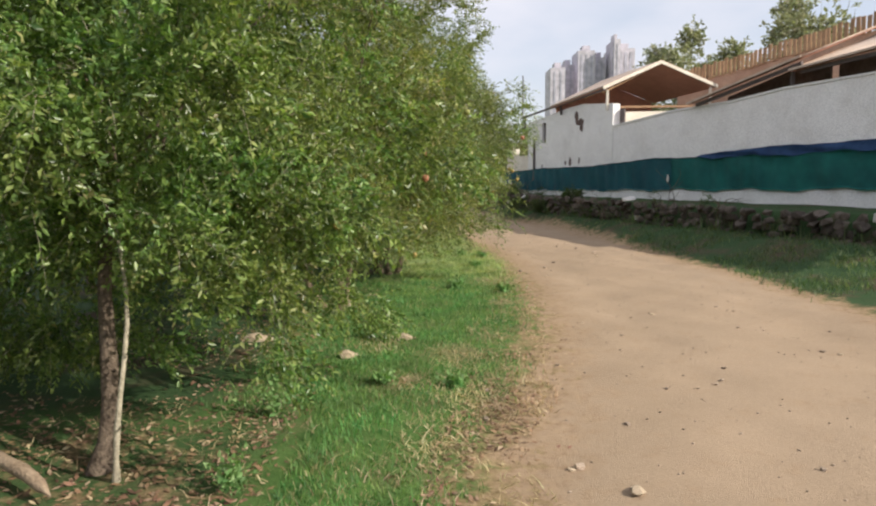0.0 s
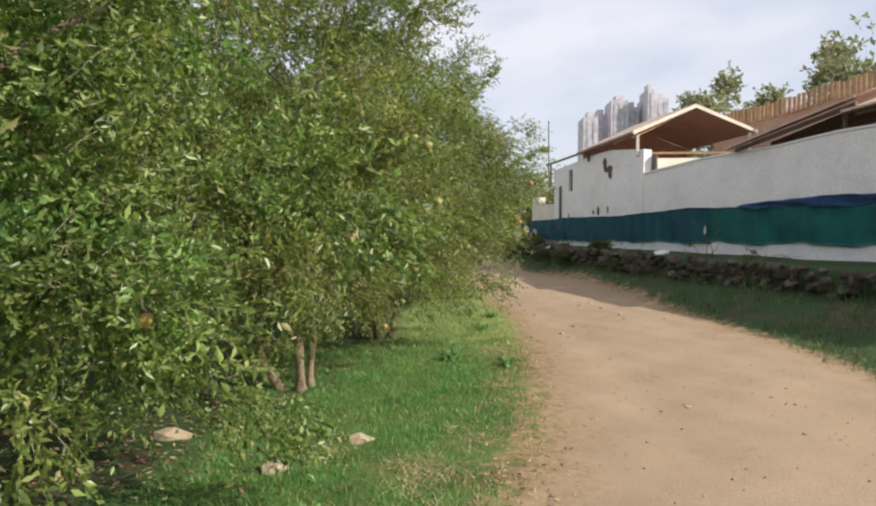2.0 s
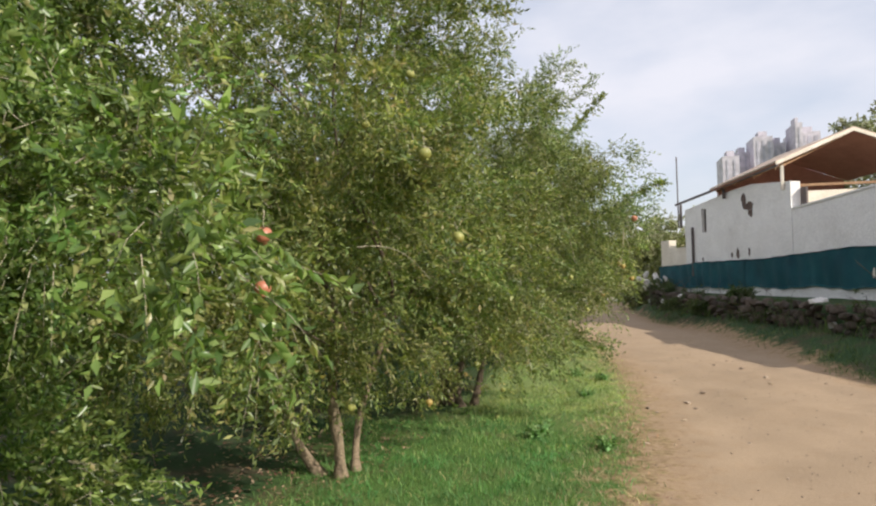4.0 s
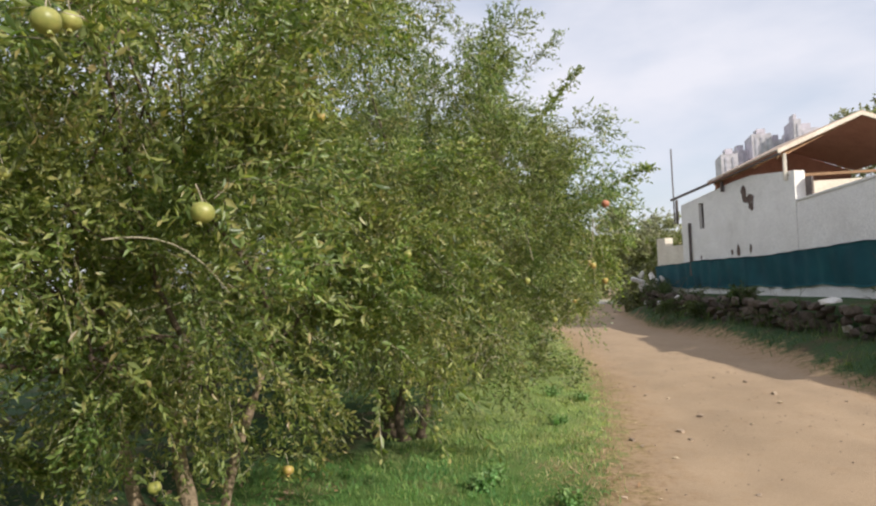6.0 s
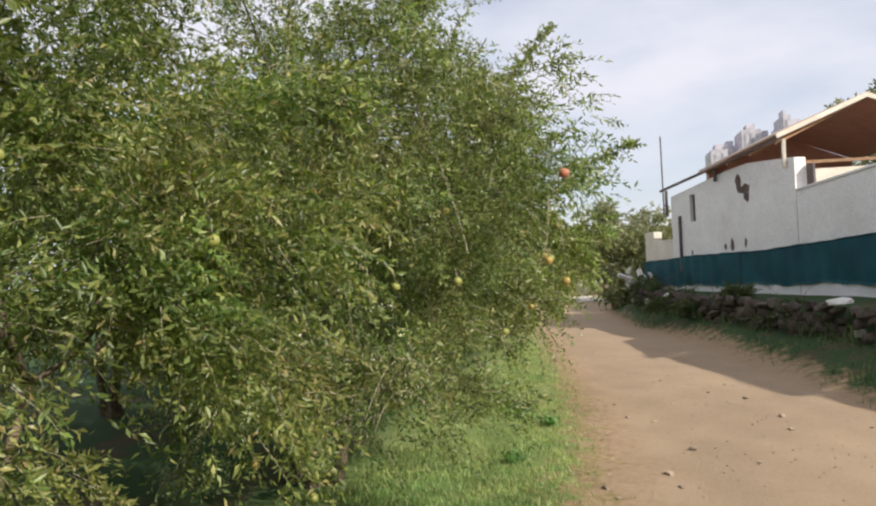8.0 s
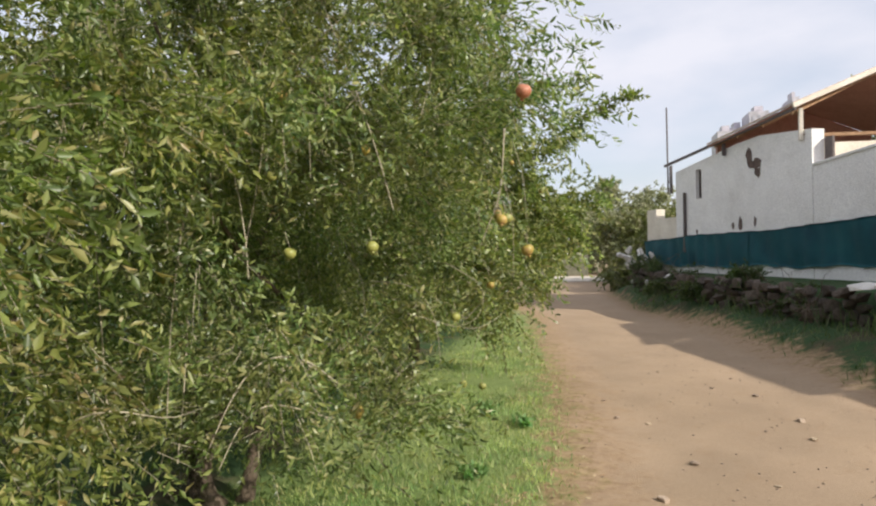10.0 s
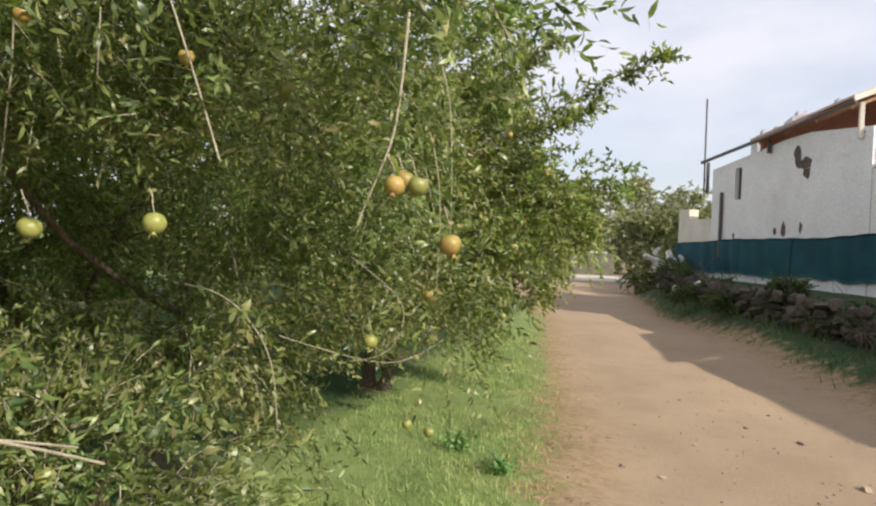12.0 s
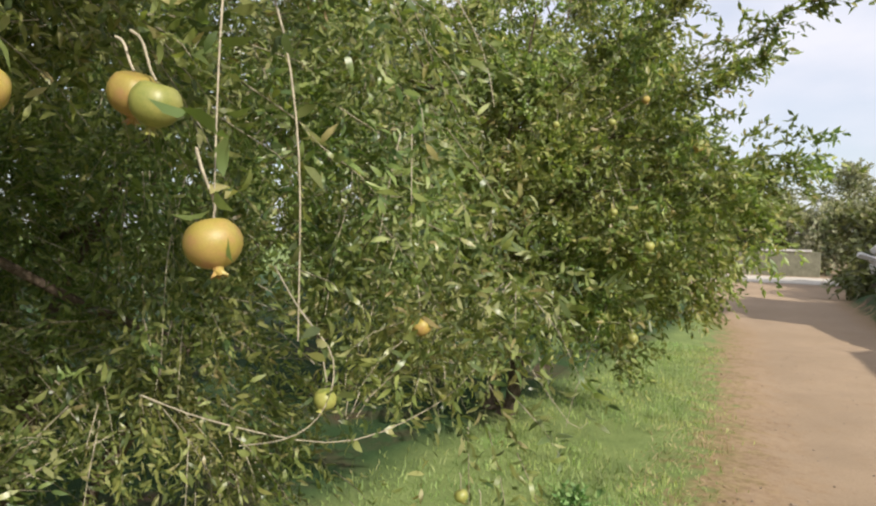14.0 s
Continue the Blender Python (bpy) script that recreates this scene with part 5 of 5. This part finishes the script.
for t_, cx, cy, cz, n in ((1, -0.9, 7.1, 2.4, 7), (2, -0.3, 10.7, 2.2, 9), (3, -0.1, 14.3, 2.2, 7), (0, -1.5, 4.1, 2.4, 3)):
    for _ in range(n):
        a, e = rf.uniform(-1.3, 0.7), rf.uniform(-0.5, 0.7)
        hang(trees[t_], (cx + 1.02 * math.cos(a) * math.cos(e), cy + 1.12 * math.sin(a) * math.cos(e), cz + 1.2 * math.sin(e)), rf.uniform(0.02, 0.028), rf.choice((0, 1, 1)), rf)

# ---- grass, weeds, litter and stones ----
rg = np.random.default_rng(77)


def blades(name, n, x0, x1, y0, y1, test, height, width, mat, label, lean=0.5):
    """Grass: bent blades of two pieces, past counting, as one object."""
    x, yy = rg.uniform(x0, x1, n), y0 + (y1 - y0) * rg.uniform(0, 1, n) ** 1.5
    keep = test(x, yy)
    x, yy = x[keep], yy[keep]
    n = len(x)
    z = ground_height(x, yy) - 0.004
    a = rg.uniform(0, 2 * np.pi, n)
    h = height * rg.uniform(0.4, 1.3, n)
    w = width * rg.uniform(0.7, 1.3, n)
    tilt = rg.normal(0, lean, (n, 2)) * h[:, None]
    base = np.stack([x, yy, z], -1)
    side = np.stack([np.cos(a), np.sin(a), np.zeros(n)], -1) * w[:, None] / 2
    mid = base + np.stack([tilt[:, 0] * 0.35, tilt[:, 1] * 0.35, h * 0.6], -1)
    tip = base + np.stack([tilt[:, 0], tilt[:, 1], h], -1)
    v = np.stack([base - side, base + side, mid + side * 0.7, mid - side * 0.7, tip], 1).reshape(-1, 3)
    i = np.arange(n)[:, None] * 5
    f = np.concatenate([i + np.array([[0, 1, 2]]), i + np.array([[0, 2, 3]]), i + np.array([[3, 2, 4]])])
    return tagged(mesh_object(name, v, f, mat), label, "grass", kind="stuff")


def dry_spot(x, yy):
    """How dry the turf is at a place, 0 to 1: a few worn, straw-covered spots."""
    v = 0
    for cx, cy, r in ((0.2, 5.9, 0.30), (-0.5, 6.35, 0.28), (0.35, 4.8, 0.3), (0.55, 6.6, 0.22), (0.0, 4.0, 0.25), (0.8, 8.3, 0.2), (0.75, 9.9, 0.22), (0.95, 11.3, 0.2), (-0.2, 5.2, 0.16)):
        v = np.maximum(v, np.exp(-(((x - cx) ** 2 + ((yy - cy) * 0.8) ** 2) / r ** 2)))
    return v


def patchy(x, yy, scale, cut):
    return np.array([noise.noise(Vector((a * scale, b * scale, 3.3))) for a, b in zip(x, yy)]) + rg.uniform(-0.25, 0.25, len(x)) > cut


blades("grass", 160000, -3.2, 1.5, 2.0, 20, lambda x, yy: (yy < 10.5 + rg.normal(0, 0.8, len(x))) & (x < left_edge(yy) - 0.22 - 0.36 * np.clip((7 - yy) / 3, 0, 1) + rg.normal(0, 0.13, len(x))) & ~((x < -0.75) & (yy < 4.6)) & (x > np.interp(yy, [7.5, 9.3, 10.0, 10.6], [-1.35, -1.8, -1.5, -0.5]) + rg.normal(0, 0.16, len(x))) & patchy(x, yy, 0.9, -0.28) & (dry_spot(x, yy) < rg.uniform(0.1, 0.8, len(x))), 0.05, 0.006, GRASS, "short bright green grass beside the track")
blades("grass", 80000, -2.6, 1.5, 8.5, 20, lambda x, yy: (yy > 10.5 + rg.normal(0, 0.8, len(x))) & (x < left_edge(yy) - 0.2 + rg.normal(0, 0.12, len(x))) & (x > -0.55 + rg.normal(0, 0.2, len(x))) & patchy(x, yy, 0.9, -0.3), 0.05, 0.007, GRASS_PALE, "short pale yellow-green grass beside the track")
blades("dry_grass", 34000, -2.4, 1.6, 2.4, 16, lambda x, yy: (np.abs(x - left_edge(yy) + 0.3 + 0.35 * np.clip((7.5 - yy) / 2, 0, 1)) < 0.3 + 0.35 * np.clip((7.5 - yy) / 2, 0, 1)) & patchy(x, yy, 1.4, 0.05), 0.045, 0.006, STRAW, "dry straw-coloured grass along the edge of the track", 1.1)
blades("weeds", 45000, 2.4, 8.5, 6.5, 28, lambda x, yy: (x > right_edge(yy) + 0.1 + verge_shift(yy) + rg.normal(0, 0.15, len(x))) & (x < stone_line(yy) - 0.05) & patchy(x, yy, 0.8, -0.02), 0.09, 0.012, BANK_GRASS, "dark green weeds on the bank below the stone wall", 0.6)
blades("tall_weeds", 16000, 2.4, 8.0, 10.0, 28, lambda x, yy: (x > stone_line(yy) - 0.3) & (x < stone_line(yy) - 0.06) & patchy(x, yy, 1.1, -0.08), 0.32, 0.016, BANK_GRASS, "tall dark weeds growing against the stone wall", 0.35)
blades("dry_grass", 36000, -1.0, 1.4, 3.0, 12.0, lambda x, yy: dry_spot(x, yy) > rg.uniform(0.15, 1.0, len(x)), 0.035, 0.007, STRAW, "straw-covered worn spots in the grass", 1.6)
blades("straw", 1000, -2.6, -0.7, 2.6, 4.8, lambda x, yy: patchy(x, yy, 1.2, 0.0), 0.05, 0.006, STRAW, "dry straw under the tree", 1.6)


def litter(n, x0, x1, y0, y1, test, size, mat, label, name):
    x, yy = rg.uniform(x0, x1, n), rg.uniform(y0, y1, n)
    keep = test(x, yy)
    x, yy = x[keep], yy[keep]
    n = len(x)
    pos = np.stack([x, yy, ground_height(x, yy) + 0.006], -1)
    a = rg.uniform(0, 2 * np.pi, n)
    al = np.stack([np.cos(a), np.sin(a), rg.normal(0, 0.25, n)], -1)
    ac = np.stack([-np.sin(a), np.cos(a), rg.normal(0, 0.25, n)], -1)
    ln = size * rg.uniform(0.6, 1.4, (n, 1))
    v = np.stack([pos, pos + al * ln * 0.5 + ac * ln * 0.22, pos + al * ln, pos + al * ln * 0.5 - ac * ln * 0.22], 1).reshape(-1, 3)
    v[:, 2] = np.maximum(v[:, 2], ground_height(v[:, 0], v[:, 1]) + 0.002)
    i = np.arange(n)[:, None] * 4
    return tagged(mesh_object(name, v, np.concatenate([i + np.array([[0, 1, 2]]), i + np.array([[0, 2, 3]])]), mat), label, "leaf litter", kind="stuff")


litter(9000, -3.5, 1.6, 2.2, 18, lambda x, yy: (np.abs(x - left_edge(yy) + 0.12) < 0.3) & patchy(x, yy, 1.1, 0.0), 0.035, LITTER, "brown fallen leaves along the edge of the track", "leaf_litter")
litter(6000, -3.2, -0.5, 2.4, 10, lambda x, yy: (x < -0.8) & patchy(x, yy, 0.8, 0.05), 0.045, LITTER, "fallen leaves in the shade under the trees", "leaf_litter")

litter(3600, -0.1, 0.95, 2.6, 6.0, lambda x, yy: (np.abs(x - left_edge(yy) + 0.42) < 0.28) & patchy(x, yy, 1.6, 0.02), 0.038, LITTER, "brown fallen leaves and crumbs beside the track", "leaf_litter")
litter(2200, -2.9, -0.9, 2.5, 4.9, lambda x, yy: patchy(x, yy, 1.5, 0.05), 0.04, LITTER, "brown leaf litter on the soil under the tree", "leaf_litter")

# gravel past counting, and single stones
items = []
PEB = [np.array([v.co for v in m.vertices]) for m in ROCKS[:4]]
PEF = []
for m in ROCKS[:4]:
    m.calc_loop_triangles()
    PEF.append(np.array([t.vertices for t in m.loop_triangles]))
n = 900
yy = 2.0 + 18 * rg.uniform(0, 1, n) ** 1.4
xx = left_edge(yy) + (right_edge(yy) - left_edge(yy)) * rg.uniform(-0.05, 1.0, n)
zz = ground_height(xx, yy)
for k in range(n):
    j = k % 4
    s = rg.uniform(0.008, 0.022)
    a = rg.uniform(0, 6.28)
    c, d = math.cos(a), math.sin(a)
    v = PEB[j] * s * np.array([1, 1, 0.8])
    v = np.stack([v[:, 0] * c - v[:, 1] * d, v[:, 0] * d + v[:, 1] * c, v[:, 2]], -1) + np.array([xx[k], yy[k], zz[k] + s * 0.1])
    items.append((v, PEF[j]))
tagged(mesh_object("gravel", *join_arrays(items), PEBBLE), "fine grey-brown gravel scattered on the dirt track", "gravel", kind="stuff")
PEB_MESH = [rock_mesh("track_stone", 70 + k, PEBBLE) for k in range(5)]
LIGHT_MESH = [rock_mesh("track_stone", 80 + k, TAN_STONE, 0.4) for k in range(2)]


def lay_stone(x, yy, size, light=False, flat=0.6):
    ob = tagged(new("track_stone", rf.choice(LIGHT_MESH if light else PEB_MESH)), "small flat pale stone on the dirt track" if light else "small brown stone on the dirt track", "stone", "loose stones on the track")
    ob.matrix_basis = pose(x, yy, float(ground_height(np.array(x), np.array(yy))) + size * 0.12, rf.uniform(-8, 8), rf.uniform(-8, 8), rf.uniform(0, 180)) @ Matrix.Diagonal((size, size * 0.8, size * flat, 1))


for x, yy, sz, li in ((1.02, 3.42, 0.12, True), (0.80, 3.72, 0.075, False), (2.18, 12.24, 0.09, False), (1.89, 11.48, 0.085, False), (1.95, 11.2, 0.06, False), (3.13, 12.92, 0.09, True), (3.08, 14.6, 0.08, False), (1.68, 13.43, 0.06, False), (1.94, 13.34, 0.06, True), (1.42, 11.1, 0.07, False), (3.2, 13.5, 0.09, False), (1.23, 4.34, 0.05, False), (2.08, 3.69, 0.045, False), (1.7, 4.98, 0.04, False), (2.2, 5.2, 0.05, False), (2.35, 5.5, 0.05, False), (0.75, 3.7, 0.05, True), (1.3, 9.4, 0.05, False), (0.35, 4.44, 0.06, False), (0.4, 5.0, 0.05, False), (1.75, 10.5, 0.06, True), (1.5, 10.9, 0.05, False), (2.6, 11.8, 0.05, True), (2.2, 9.6, 0.05, False)):
    lay_stone(x, yy, sz, li)
for _ in range(36):
    yy = rf.uniform(3.5, 16)
    lay_stone(rf.uniform(float(left_edge(yy)), float(right_edge(yy)) - 0.3), yy, rf.uniform(0.025, 0.055), rf.random() < 0.25)

# pale rocks and a log under the first tree
TAN_ROCK = rock_mesh("field_stone", 91, TAN_STONE)
for x, yy, sz in ((-1.66, 6.55, 0.34), (-0.25, 6.55, 0.22), (-0.72, 5.95, 0.2)):
    ob = tagged(new("field_stone", TAN_ROCK), "pale flat stone half sunk in the grass", "stone", "stones in the grass")
    ob.matrix_basis = pose(x, yy, 0.02, 5, 3, rf.uniform(0, 90)) @ Matrix.Diagonal((sz, sz * 0.6, 0.12, 1))
v, f = tube_arrays(bent_line((-2.35, 3.75, 0.10), (-1.8, 3.35, 0.05), 0.05, 8, np.random.default_rng(4)), np.array([0.003, 0.034, 0.036, 0.034, 0.037, 0.033, 0.03, 0.002]), 10)
tagged(mesh_object("fallen_branch", v, f, DEADWOOD, smooth=True), "short pale fallen branch lying under the tree", "branch")


def weed(x, yy, h, seed, label="leafy green weed in the grass"):
    rng = np.random.default_rng(seed)
    z = float(ground_height(np.array(x), np.array(yy)))
    root = empty("weed_plant", (x, yy, z), label, "plant", "weeds in the grass")
    n = 16
    pos = rng.normal(0, 0.035, (n, 3))
    pos[:, 2] = 0.0
    ways = rng.normal(0, 0.5, (n, 3))
    ways[:, 2] = 1.0
    ways /= np.linalg.norm(ways, axis=1)[:, None]
    ln = h * rng.uniform(0.6, 1.2, n)
    v, f = leaves_on(pos + ways * 0.02, ways, ln, 9, 0.045, 0.026, rng, 0.1)
    v[:, 2] = np.maximum(v[:, 2], 0.004)
    mesh_object("foliage", v, f, WEED_LEAF, root)
    v, f = twig_arrays(pos, ways, ln, 0.002, 0.1)
    v[:, 2] = np.maximum(v[:, 2], -0.01)
    tagged(mesh_object("stem", v, f, WEED_LEAF, root), kind="stuff")


for k, (x, yy, h) in enumerate([(-0.97, 3.5, 0.19), (-1.05, 4.5, 0.30), (0.36, 9.62, 0.16), (0.3, 9.5, 0.12), (0.95, 9.2, 0.1), (-0.55, 6.6, 0.2), (0.7, 11.6, 0.1), (0.5, 13.3, 0.12), (0.9, 12.9, 0.08), (0.2, 5.1, 0.08), (-0.35, 5.2, 0.1)]):
    weed(x, yy, h, 200 + k)
for k, (x, yy) in enumerate([(-0.52, 6.75), (-0.2, 10.2)]):
    me, cxm = FRUITS[k % 2]
    ob = tagged(new("fallen_fruit", me), "small fallen pomegranate lying in the grass", "fruit", "fallen fruit")
    ob.matrix_basis = pose(x, yy, float(ground_height(np.array(x), np.array(yy))) + 0.024, 70, 20, k * 50) @ Matrix.Diagonal((0.027, 0.027, 0.027, 1))
    c = new("calyx", cxm)
    c.parent = ob
